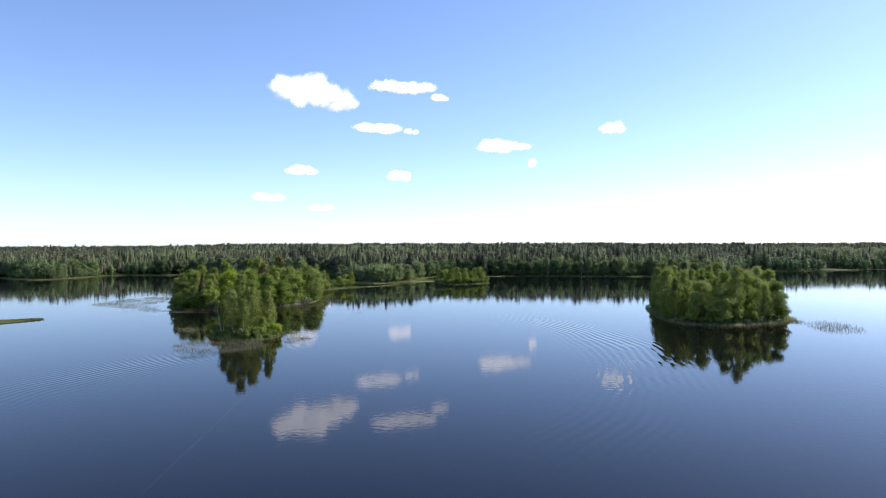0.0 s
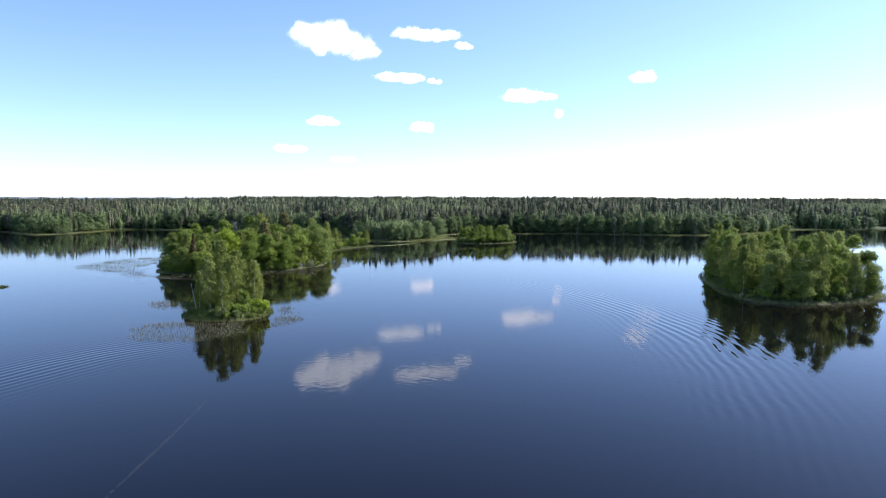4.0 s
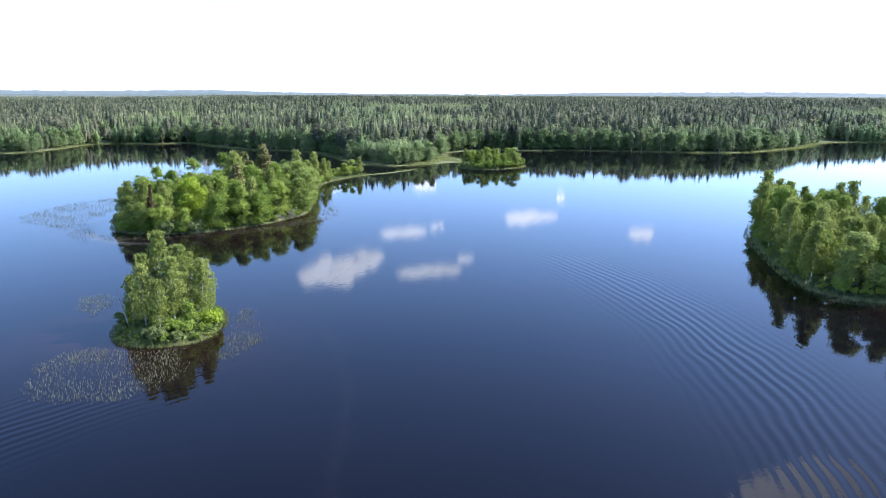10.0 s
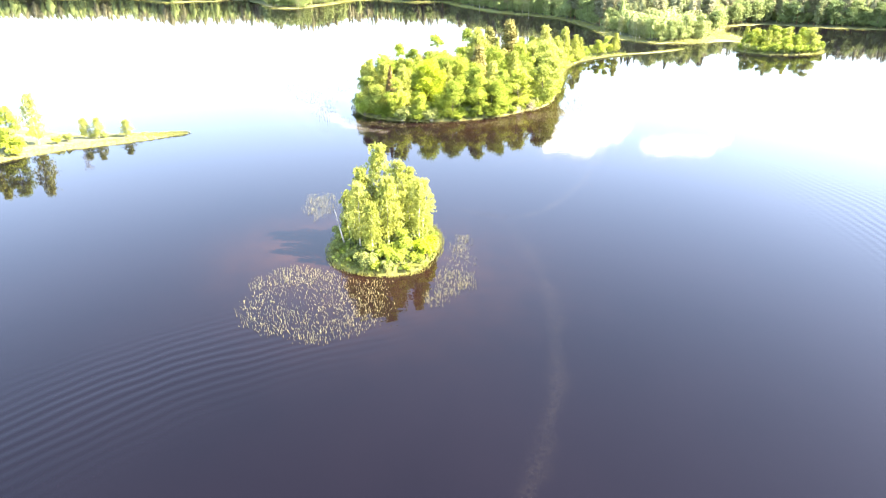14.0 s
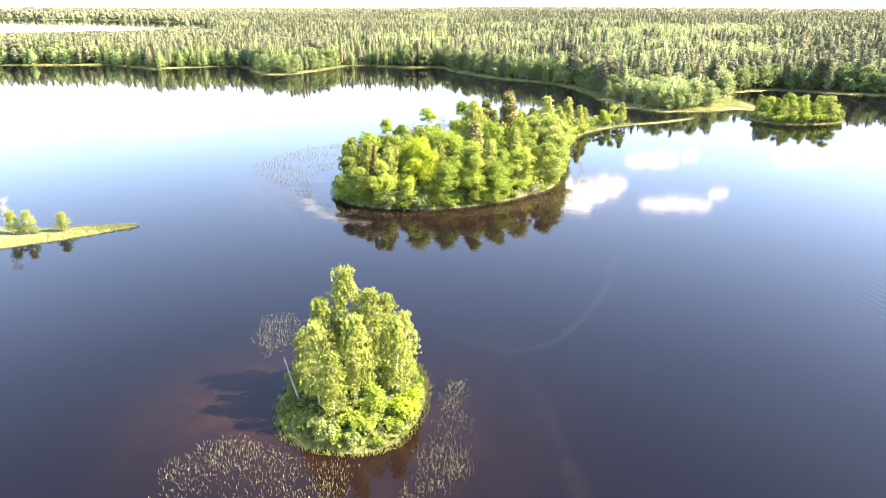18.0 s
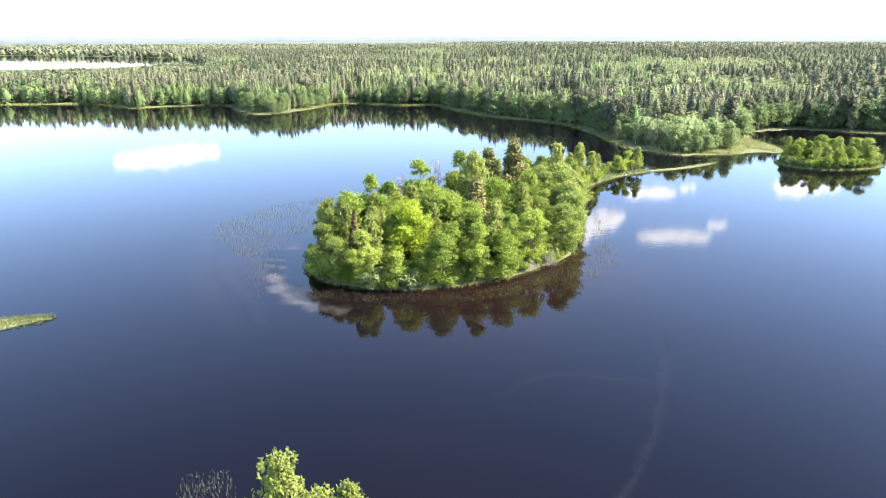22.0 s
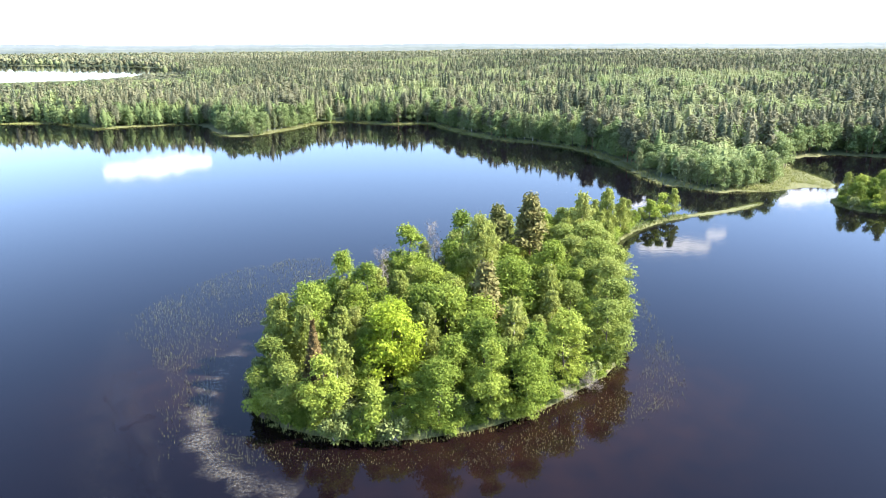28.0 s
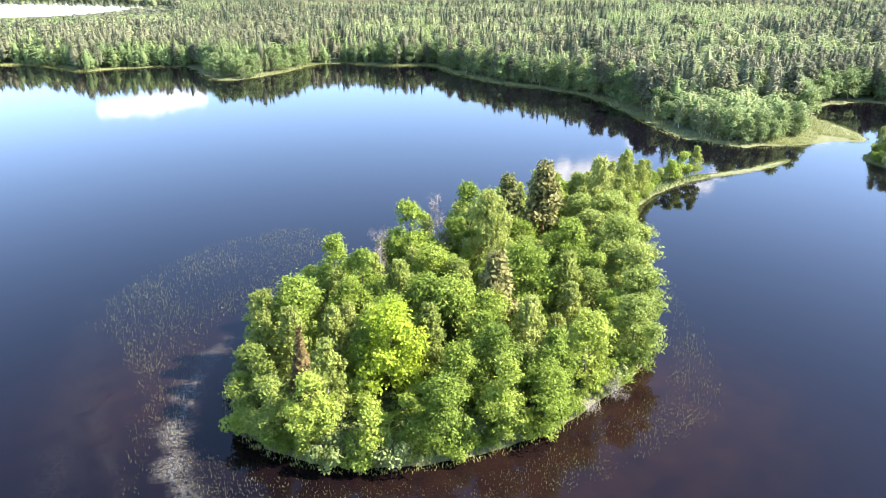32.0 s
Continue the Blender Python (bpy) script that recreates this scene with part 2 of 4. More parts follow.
def water_mat():
    """Still brown lake water: calm skin, faint swell, and ring waves that spread from two places."""
    m, n, l = mat_new("lake_water")
    geo = n.new("ShaderNodeNewGeometry")

    def math_node(op, a, b=None, c=None):
        k = n.new("ShaderNodeMath")
        k.operation = op
        for i, v in enumerate((a, b, c)):
            if v is None:
                continue
            if isinstance(v, (int, float)):
                k.inputs[i].default_value = v
            else:
                l.new(v, k.inputs[i])
        return k.outputs[0]

    def noise_node(scale, detail, stretch=(1, 1, 1)):
        mp, k = n.new("ShaderNodeMapping"), n.new("ShaderNodeTexNoise")
        mp.inputs["Scale"].default_value = stretch
        k.inputs["Scale"].default_value, k.inputs["Detail"].default_value = scale, detail
        l.new(geo.outputs["Position"], mp.inputs[0])
        l.new(mp.outputs[0], k.inputs["Vector"])
        return k.outputs[0]

    sep = n.new("ShaderNodeSeparateXYZ")
    l.new(geo.outputs["Position"], sep.inputs[0])
    X, Y = sep.outputs["X"], sep.outputs["Y"]
    height = math_node("MULTIPLY", noise_node(0.9, 3), 0.006)
    warp = noise_node(0.05, 2)
    for cx, cy, r0, width, wave, ax, ay, reach, amp in RINGS:
        dx, dy = math_node("SUBTRACT", X, cx), math_node("SUBTRACT", Y, cy)
        r = math_node("SQRT", math_node("ADD", math_node("MULTIPLY", dx, dx), math_node("MULTIPLY", dy, dy)))
        r = math_node("ADD", r, math_node("MULTIPLY", warp, 4.0))
        s = math_node("SINE", math_node("MULTIPLY", r, 2 * math.pi / wave))
        q = math_node("DIVIDE", math_node("SUBTRACT", r, r0), width)
        env = math_node("EXPONENT", math_node("MULTIPLY", math_node("MULTIPLY", q, q), -1.0))
        ex, ey = math_node("SUBTRACT", X, ax), math_node("SUBTRACT", Y, ay)
        d2 = math_node("ADD", math_node("MULTIPLY", ex, ex), math_node("MULTIPLY", ey, ey))
        near = math_node("EXPONENT", math_node("DIVIDE", d2, -reach * reach))
        height = math_node("ADD", height, math_node("MULTIPLY", math_node("MULTIPLY", s, math_node("MULTIPLY", env, near)), amp))
    bp = n.new("ShaderNodeBump")
    bp.inputs["Strength"].default_value, bp.inputs["Distance"].default_value = 1.0, 1.0
    l.new(height, bp.inputs["Height"])
    p, out = n.new("ShaderNodeBsdfPrincipled"), n.new("ShaderNodeOutputMaterial")
    col = ramp(n, [(0.3, (0.0015, 0.0011, 0.0023)), (0.7, (0.0027, 0.0019, 0.0034))])
    l.new(noise_node(0.03, 5), col.inputs[0])

    def spot(cx, cy, reach):
        ex, ey = math_node("SUBTRACT", X, cx), math_node("SUBTRACT", Y, cy)
        return math_node("EXPONENT", math_node("DIVIDE", math_node("ADD", math_node("MULTIPLY", ex, ex), math_node("MULTIPLY", ey, ey)), -reach * reach))

    shallow = math_node("ADD", math_node("ADD", math_node("ADD", spot(6, 111, 22), spot(30, 122, 14)), math_node("ADD", spot(-36, 126, 15), spot(-25, 31, 10))), math_node("ADD", spot(-10, 24, 17), spot(120, -2, 14)))
    bed = n.new("ShaderNodeMix")
    bed.data_type, bed.clamp_factor = "RGBA", True
    l.new(math_node("MULTIPLY", shallow, noise_node(0.25, 4)), bed.inputs["Factor"])
    l.new(col.outputs[0], bed.inputs["A"])
    bed.inputs["B"].default_value = (0.015, 0.0068, 0.0042, 1)
    l.new(bed.outputs["Result"], p.inputs["Base Color"])
    p.inputs["IOR"].default_value = 1.25
    p.inputs["Roughness"].default_value = 0.04
    l.new(bp.outputs[0], p.inputs["Normal"])
    l.new(p.outputs[0], out.inputs[0])
    return m


# centre x, y, ring radius, band width, wave length, lit place x, y, reach, height
RINGS = [(-66, 33, 142, 8, 1.7, 59, -16, 56, 0.02),
         (15.6, -65, 80, 8, 1.5, -36, -4, 26, 0.010)]
M_GROUND, M_WATER = ground_mat(), water_mat()


def pollen_mat():
    """Pale pollen afloat: a broken film, thinning out to its rim."""
    m, n, l = mat_new("pollen_film")
    geo, fine, wide, at = n.new("ShaderNodeNewGeometry"), n.new("ShaderNodeTexNoise"), n.new("ShaderNodeTexNoise"), n.new("ShaderNodeAttribute")
    fine.inputs["Scale"].default_value, fine.inputs["Detail"].default_value, fine.inputs["Distortion"].default_value = 2.4, 8, 0.5
    wide.inputs["Scale"].default_value, wide.inputs["Detail"].default_value, wide.inputs["Distortion"].default_value = 0.16, 4, 1.6
    at.attribute_name = "cover"
    cut, cut2, a, b = n.new("ShaderNodeMapRange"), n.new("ShaderNodeMapRange"), n.new("ShaderNodeMath"), n.new("ShaderNodeMath")
    cut.inputs[1].default_value, cut.inputs[2].default_value = 0.34, 0.78
    cut2.inputs[1].default_value, cut2.inputs[2].default_value = 0.22, 0.60
    a.operation = b.operation = "MULTIPLY"
    for k in (fine, wide):
        l.new(geo.outputs["Position"], k.inputs["Vector"])
    l.new(fine.outputs[0], cut.inputs[0])
    l.new(wide.outputs[0], cut2.inputs[0])
    l.new(cut.outputs[0], a.inputs[0])
    l.new(cut2.outputs[0], a.inputs[1])
    l.new(a.outputs[0], b.inputs[0])
    l.new(at.outputs["Fac"], b.inputs[1])
    d, t, mx, out = (n.new("ShaderNode" + k) for k in ("BsdfDiffuse", "BsdfTransparent", "MixShader", "OutputMaterial"))
    d.inputs[0].default_value = (0.34, 0.32, 0.26, 1)
    l.new(b.outputs[0], mx.inputs[0])
    l.new(t.outputs[0], mx.inputs[1])
    l.new(d.outputs[0], mx.inputs[2])
    l.new(mx.outputs[0], out.inputs[0])
    return m


M_POLLEN = pollen_mat()


def cloud_mat():
    """Sunlit vapour, thinning out to its ragged rim."""
    m, n, l = mat_new("cloud_vapour")
    tc, no, no2 = n.new("ShaderNodeTexCoord"), n.new("ShaderNodeTexNoise"), n.new("ShaderNodeObjectInfo")
    no.inputs["Scale"].default_value, no.inputs["Detail"].default_value, no.inputs["Roughness"].default_value = 0.016, 7, 0.62
    off = n.new("ShaderNodeVectorMath")
    off.operation = "ADD"
    l.new(tc.outputs["Object"], off.inputs[0])
    l.new(no2.outputs["Location"], off.inputs[1])
    l.new(off.outputs[0], no.inputs["Vector"])
    at = n.new("ShaderNodeAttribute")
    at.attribute_name = "depth"
    a = n.new("ShaderNodeMath")
    a.operation, a.inputs[1].default_value = "MULTIPLY_ADD", 1.7
    l.new(no.outputs[0], a.inputs[0])
    l.new(at.outputs["Fac"], a.inputs[2])
    mr = n.new("ShaderNodeMapRange")
    mr.interpolation_type = "SMOOTHSTEP"
    mr.inputs[1].default_value, mr.inputs[2].default_value = 0.78, 1.4
    l.new(a.outputs[0], mr.inputs[0])
    d, t, tr, mx, mx2, out = (n.new("ShaderNode" + s) for s in ("BsdfDiffuse", "BsdfTranslucent", "BsdfTransparent", "MixShader", "MixShader", "OutputMaterial"))
    d.inputs[0].default_value = t.inputs[0].default_value = (0.92, 0.92, 0.93, 1)
    mx.inputs[0].default_value = 0.3
    gn, vm = n.new("ShaderNodeNewGeometry"), n.new("ShaderNodeVectorMath")
    vm.operation, vm.inputs[1].default_value = "ADD", (1.6 * sx, 1.6 * sy, 1.35)
    l.new(gn.outputs["Normal"], vm.inputs[0])
    nz = n.new("ShaderNodeVectorMath")
    nz.operation = "NORMALIZE"
    l.new(vm.outputs[0], nz.inputs[0])
    l.new(nz.outputs[0], d.inputs["Normal"])
    l.new(d.outputs[0], mx.inputs[1])
    l.new(t.outputs[0], mx.inputs[2])
    l.new(mr.outputs[0], mx2.inputs[0])
    l.new(tr.outputs[0], mx2.inputs[1])
    l.new(mx.outputs[0], mx2.inputs[2])
    l.new(mx2.outputs[0], out.inputs[0])
    return m


M_CLOUD = cloud_mat()


# ---- mesh helpers ----
def mesh_of(name, verts, faces, mat, smooth=False):
    """A mesh from arrays: verts (n, 3), faces (m, k)."""
    verts, faces = np.asarray(verts, np.float32), np.asarray(faces, np.int32)
    me = bpy.data.meshes.new(name)
    me.vertices.add(len(verts))
    me.vertices.foreach_set("co", verts.ravel())
    me.loops.add(faces.size)
    me.loops.foreach_set("vertex_index", faces.ravel())
    me.polygons.add(len(faces))
    me.polygons.foreach_set("loop_start", np.arange(0, faces.size, faces.shape[1], dtype=np.int32))
    if smooth:
        me.polygons.foreach_set("use_smooth", np.ones(len(faces), bool))
    me.update(calc_edges=True)
    me.materials.append(mat)
    return me


def part(name, me, parent, label=""):
    ob = new(name, me)
    ob.parent = parent
    return tagged(ob, label)


def unit(v):
    return v / np.maximum(np.linalg.norm(v, axis=-1, keepdims=True), 1e-9)


def leaves(rng, at, out, size, up=0.4, wild=0.7, long=1.5, droop=0.0):
    """Folded diamond leaf sprays at the given places, facing roughly outward."""
    k = len(at)
    nrm = unit(out + wild * rng.normal(size=(k, 3)) + (0, 0, up))
    a = unit(np.cross(nrm, rng.normal(size=(k, 3)))) + (0, 0, -droop)
    b = np.cross(nrm, unit(a))
    s = (size * rng.uniform(0.6, 1.35, k))[:, None]
    v = np.stack([at - a * s * 0.5 * long, at + b * s * 0.5 - nrm * s * 0.12, at + a * s * 0.5 * long, at - b * s * 0.5 - nrm * s * 0.12], 1)
    return v.reshape(-1, 3)


def quads(v):
    return np.arange(len(v)).reshape(-1, 4)


def tube(points, radii, sides=7):
    """Tapered tube along points."""
    points = np.asarray(points, float)
    ways = unit(np.gradient(points, axis=0))
    side = unit(np.cross(ways, (0.31, 0.95, 0.05)))
    other = np.cross(ways, side)
    ang = np.linspace(0, 2 * np.pi, sides, endpoint=False)
    ring = side[:, None] * np.cos(ang)[None, :, None] + other[:, None] * np.sin(ang)[None, :, None]
    v = (points[:, None] + ring * np.asarray(radii)[:, None, None]).reshape(-1, 3)
    f = [(i * sides + j, i * sides + (j + 1) % sides, (i + 1) * sides + (j + 1) % sides, (i + 1) * sides + j)
         for i in range(len(points) - 1) for j in range(sides)]
    return v, np.array(f)


def joined(pieces):
    vs, fs, base = [], [], 0
    for v, f in pieces:
        vs.append(v)
        fs.append(f + base)
        base += len(v)
    return np.concatenate(vs), np.concatenate(fs)


def trunk_of(rng, height, radius, lean=0.3, limbs=()):
    z = np.linspace(-0.6, height, 8)
    bend = rng.normal(size=2) * lean
    pts = np.stack([bend[0] * (z / height) ** 2 + 0.08 * np.sin(z), bend[1] * (z / height) ** 2 + 0.08 * np.cos(1.3 * z), z], 1)
    rad = radius * (1 - 0.85 * np.clip(z / height, 0, 1))
    pieces = [tube(pts, rad)]
    for end in limbs:
        end = np.asarray(end, float)
        h = np.clip(end[2] - 0.55 * np.hypot(end[0], end[1]) - 0.3, 0.18 * height, 0.9 * height)
        root = np.array([np.interp(h, z, pts[:, 0]), np.interp(h, z, pts[:, 1]), h])
        mid = (root + end) / 2 + (0, 0, 0.12 * np.linalg.norm(end - root))
        r = radius * 0.38 * (1 - 0.6 * h / height)
        pieces.append(tube([root, mid, end], [r, r * 0.6, r * 0.2], 5))
    return joined(pieces)


def shell(rng, k, squash=1.0, inner=0.6, low=-0.75):
    """k directions over a ball, fewer below, and how far out each lies."""
    d = unit(rng.normal(size=(k * 2, 3)))
    d = d[d[:, 2] > low][:k]
    return d, (rng.uniform(inner ** 3, 1, len(d)) ** (1 / 3))[:, None]


# ---- tree kinds: each returns (trunk arrays, crown arrays) ----
def broadleaf(rng, height, radius, count, size=0.37, lobes=40, base=0.14):
    """Rounded, lumpy crown of many leaf masses."""
    cs = []
    for i in range(lobes):
        u = rng.uniform(0.0, 1.0)
        prof = math.sin(math.pi * min(1, 0.18 + 0.8 * u)) ** 0.7
        a, r = rng.uniform(0, 2 * math.pi), radius * prof * rng.uniform(0.35, 1.1)
        cs.append((r * math.cos(a), r * math.sin(a), height * (base + (0.97 - base) * u) - 0.5, radius * rng.uniform(0.15, 0.42)))
    cs.append((0, 0, height - radius * 0.4, radius * 0.38))
    cs = np.array(cs)
    per = 9
    which = rng.choice(len(cs), count // per, p=cs[:, 3] ** 2 / (cs[:, 3] ** 2).sum())
    d, r = shell(rng, count // per, inner=0.5)
    which = which[:len(d)]
    at = cs[which, :3] + d * r * cs[which, 3:4] * (1.05, 1.05, 0.9) * rng.uniform(0.8, 1.4, (len(d), 1))
    core = np.array([0, 0, height * 0.45])
    out = unit(d + 0.6 * unit(at - core))
    at = np.repeat(at, per, 0) + rng.normal(size=(len(at) * per, 3)) * size * (1.35, 1.35, 0.8)
    out = np.repeat(out, per, 0)
    v = leaves(rng, at, out, size)
    return trunk_of(rng, height * 0.9, 0.016 * height, 0.3, cs[::3, :3]), (v, quads(v))


def birch(rng, height, radius, count, size=0.34, hang=0.3):
    """Slender crown with hanging sprays."""
    k = 64
    cs = np.empty((k, 4))
    for i in range(k):
        u = (i + rng.uniform(0, 1)) / k
        prof = (0.45 + 0.55 * math.sin(math.pi * min(0.97, 0.2 + 0.7 * u))) * (1 - 0.7 * u ** 2.2)
        a, r = i * 2.4 + rng.uniform(-0.4, 0.4), radius * prof * rng.uniform(0.2, 1.0)
        cs[i] = (r * math.cos(a), r * math.sin(a), height * (0.16 + 0.80 * u), radius * (0.34 - 0.14 * u) * rng.uniform(0.7, 1.25))
    per = 6
    which = rng.choice(k, count // per)
    d, r = shell(rng, count // per, inner=0.3, low=-0.8)
    which = which[:len(d)]
    at = cs[which, :3] + d * r * cs[which, 3:4] * (1.0, 1.0, 0.9)
    at[:, :2] += rng.normal(size=(len(d), 2)) * 0.1 * radius
    out = unit(d + 0.6 * unit(at - (0, 0, height * 0.5)))
    fall = np.tile(np.arange(per), len(at))
    at = np.repeat(at, per, 0) + rng.normal(size=(len(at) * per, 3)) * size * 0.4
    at[:, 2] -= fall * size * hang
    out = np.repeat(out, per, 0)
    v = leaves(rng, at, out, size, up=0.2, long=1.6, droop=1.6 * hang)
    v[:, 2] = np.maximum(v[:, 2], 0.4)
    return trunk_of(rng, height * 0.97, 0.012 * height, 0.4, cs[::5, :3]), (v, quads(v))


def pine(rng, height, radius, count, size=0.5):
    """Bare stem below, flat tufted boughs above."""
    k = 30
    cs = np.empty((k, 4))
    for i in range(k):
        u = (i + rng.uniform(0, 1)) / k
        a, r = i * 2.4 + rng.uniform(-0.5, 0.5), radius * (1 - 0.75 * u) * rng.uniform(0.3, 1.0)
        cs[i] = (r * math.cos(a), r * math.sin(a), height * (0.4 + 0.6 * u) + 0.1 * r, radius * (0.42 - 0.18 * u) * rng.uniform(0.7, 1.2))
    which = rng.choice(k, count)
    d, r = shell(rng, count, inner=0.3, low=-0.5)
    which = which[:len(d)]
    at = cs[which, :3] + d * r * cs[which, 3:4] * (1.25, 1.25, 0.7) + rng.normal(size=(len(d), 3)) * 0.12 * radius
    v = leaves(rng, at, d, size, up=0.8, long=2.2)
    return trunk_of(rng, height * 0.97, 0.014 * height, 0.3, cs[::2, :3]), (v, quads(v))


def spruce(rng, height, radius, count, size=0.5):
    """Whorls of boughs that hang outward, up to a spire."""
    u = rng.uniform(0, 1, count) ** 1.35
    layer = np.round(u * 16) / 16 + rng.normal(size=count) * 0.022
    r = radius * (1 - layer) * rng.uniform(0.25, 1.05, count) ** 0.6 * (1 + 0.15 * rng.normal(size=count))
    arm = rng.integers(0, 9, count) * (2 * np.pi / 9) + layer * 37 + rng.normal(size=count) * 0.16
    at = np.stack([r * np.cos(arm), r * np.sin(arm), height * (0.07 + 0.93 * layer) - r * 0.32], 1)
    out = unit(np.stack([np.cos(arm), np.sin(arm), np.full(count, 0.5)], 1))
    v = leaves(rng, at, out, size, up=0.6, wild=0.4, long=2.0, droop=0.3)
    return trunk_of(rng, height * 0.98, 0.012 * height, 0.05), (v, quads(v))


def shrub(rng, height, radius, count, size=0.3):
    k = 9
    cs = np.stack([rng.uniform(-0.6, 0.6, k) * radius, rng.uniform(-0.6, 0.6, k) * radius, rng.uniform(0.3, 0.75, k) * height, rng.uniform(0.35, 0.6, k) * radius], 1)
    which = rng.choice(k, count)
    d, r = shell(rng, count, inner=0.5, low=-0.6)
    which = which[:len(d)]
    at = cs[which, :3] + d * r * cs[which, 3:4]
    at[:, 2] = np.abs(at[:, 2])
    v = leaves(rng, at, d, size)
    stems = joined([tube([(0.1 * i, 0.05 * i, -0.4), cs[i, :3] * (0.5, 0.5, 0.5), cs[i, :3]], [0.05, 0.035, 0.015], 5) for i in range(k)])
    return stems, (v, quads(v))


def bare(rng, height, radius, count, size=0.3):
    """Leafless tree: forked grey boughs and a haze of twigs."""
    limbs = []
    for i in range(14):
        a, u = i * 2.4, rng.uniform(0.35, 1)
        r = radius * rng.uniform(0.4, 1) * (1.15 - 0.6 * u)
        limbs.append((r * math.cos(a), r * math.sin(a), height * u))
    ends = np.array(limbs)
    at = ends[rng.choice(14, count)] * (rng.uniform(0.5, 1.05, (count, 1)) ** (1, 1, 0.25)) + rng.normal(size=(count, 3)) * 0.35
    v = leaves(rng, at, unit(rng.normal(size=(count, 3))), size * 0.22, up=0, long=9.0)
    return trunk_of(rng, height, 0.013 * height, 0.4, limbs), (v, quads(v))


TEMPLATES = {}


def template(key, maker, seed, bark, leaf, height, radius, count, **more):
    rng = np.random.default_rng(seed)
    (tv, tf), (cv, cf) = maker(rng, height, radius, count, **more)
    TEMPLATES[key] = [mesh_of(key + "_trunk", tv, tf, bark, True), mesh_of(key + "_crown", cv, cf, leaf), None]


def plant(key, name, x, y, z, scale=1.0, turn=0.0, label="", category="tree", group="", tall=1.0):
    """One tree or bush with its trunk and crown, rooted at a place."""
    t = TEMPLATES[key]
    top = new(name)
    top.empty_display_size = 0.5
    top.matrix_basis = pose(x, y, z, 0, 0, turn) @ Matrix.Diagonal((scale, scale, scale * tall, 1))
    part("stem" if "shrub" in name or "bush" in name else "trunk", t[0], top)
    part("crown", t[1], top)
    return tagged(top, label, category, group)


# ---- plan of land and water ----
MAINLAND = [(-2200, -300), (-900, 260), (-600, 420), (-420, 455), (-289, 460), (-236, 465), (-202, 430), (-186, 442), (-152, 456), (-132, 428), (-118, 399),
            (-102, 397), (-89, 418), (-66, 474), (-30, 446), (-4, 456), (6, 420), (30, 378), (52, 364), (67, 340), (74, 302), (76, 270), (90, 253), (108, 254),
            (122, 262), (136, 294), (150, 322), (180, 328), (205, 311), (229, 308), (265, 287), (295, 267), (327, 256), (380, 268), (412, 282), (458, 308),
            (486, 304), (520, 288), (620, 300), (820, 200), (1100, -200), (1700, -1600), (7000, -1600), (7000, 7000), (-7000, 7000), (-7000, -300)]
MAIN_ISLE = [(-28, 122.5), (-24.8, 115.5), (-19, 111.2), (-12, 109.2), (-4, 109.2), (4, 111.4), (11.5, 114.8), (18, 120.3), (26.5, 127.3), (31, 142), (35, 165), (41.5, 192),
             (52, 207), (64, 217), (73, 222), (60, 220), (45, 212), (31, 199), (17, 187), (5, 176), (-7, 162), (-20, 146), (-27.5, 134)]
ISLET = [(-18.5, 24.5), (-14, 22), (-9, 21.5), (-5, 23.5), (-3, 30), (-3.5, 37), (-7, 42), (-13, 43), (-18, 39), (-20, 32)]
EAST_ISLE = [(106, 12), (107, 4), (112, -1), (122, -3), (132, -2), (141, 1), (149, 7), (153, 22), (158, 40), (164, 58), (161, 73), (153, 71), (144, 63), (132, 52), (119, 33)]
SMALL_ISLE = [(121, 229), (133, 222), (147, 224), (158, 231), (156, 243), (140, 250), (124, 242)]
SHOAL = [(97, 256), (108, 253), (118, 257), (127, 261), (133, 257), (139, 264), (141, 282), (139, 298), (131, 303), (119, 284), (108, 268)]
BAR = [(66, 218), (80, 223.4), (90, 228), (101, 237), (99, 238.6), (88, 230.8), (78, 226.4), (66, 221.5)]
WEST_SPIT = [(-63.5, 96.8), (-70, 92), (-77, 86.8), (-87, 82), (-95, 75), (-99, 68), (-125, 40), (-220, 10), (-260, 60), (-200, 120), (-120, 102), (-93, 93), (-78, 95.2), (-70, 96.5)]
LAKE_TWO = [(-455, 845), (-440, 1130), (-515, 1390), (-650, 1500), (-830, 1600), (-1300, 1730), (-2600, 1850), (-2600, 815), (-800, 805)]


def rounded(poly, times=2):
    p = np.array(poly, float)
    for _ in range(times):
        q = np.roll(p, -1, 0)
        p = np.stack([0.75 * p + 0.25 * q, 0.25 * p + 0.75 * q], 1).reshape(-1, 2)
    return p


def inside_by(poly, xy):
    """Distance to the outline, positive inside."""
    if len(xy) > 400 and np.ptp(poly, 0).max() < 400:
        near = ((xy > poly.min(0) - 30) & (xy < poly.max(0) + 30)).all(1)
        if not near.all():
            out = np.full(len(xy), -30.0)
            out[near] = inside_by(poly, xy[near])
            return out
    best, odd = np.full(len(xy), 1e9), np.zeros(len(xy), bool)
    for a, b in zip(poly, np.roll(poly, -1, 0)):
        e = b - a
        w = xy - a
        k = np.clip((w @ e) / max(e @ e, 1e-9), 0, 1)
        best = np.minimum(best, ((w - k[:, None] * e) ** 2).sum(1))
        cross = (a[1] > xy[:, 1]) != (b[1] > xy[:, 1])
        if e[1] != 0:
            odd ^= cross & (xy[:, 0] < a[0] + (xy[:, 1] - a[1]) * e[0] / e[1])
    return np.where(odd, 1, -1) * np.sqrt(best)


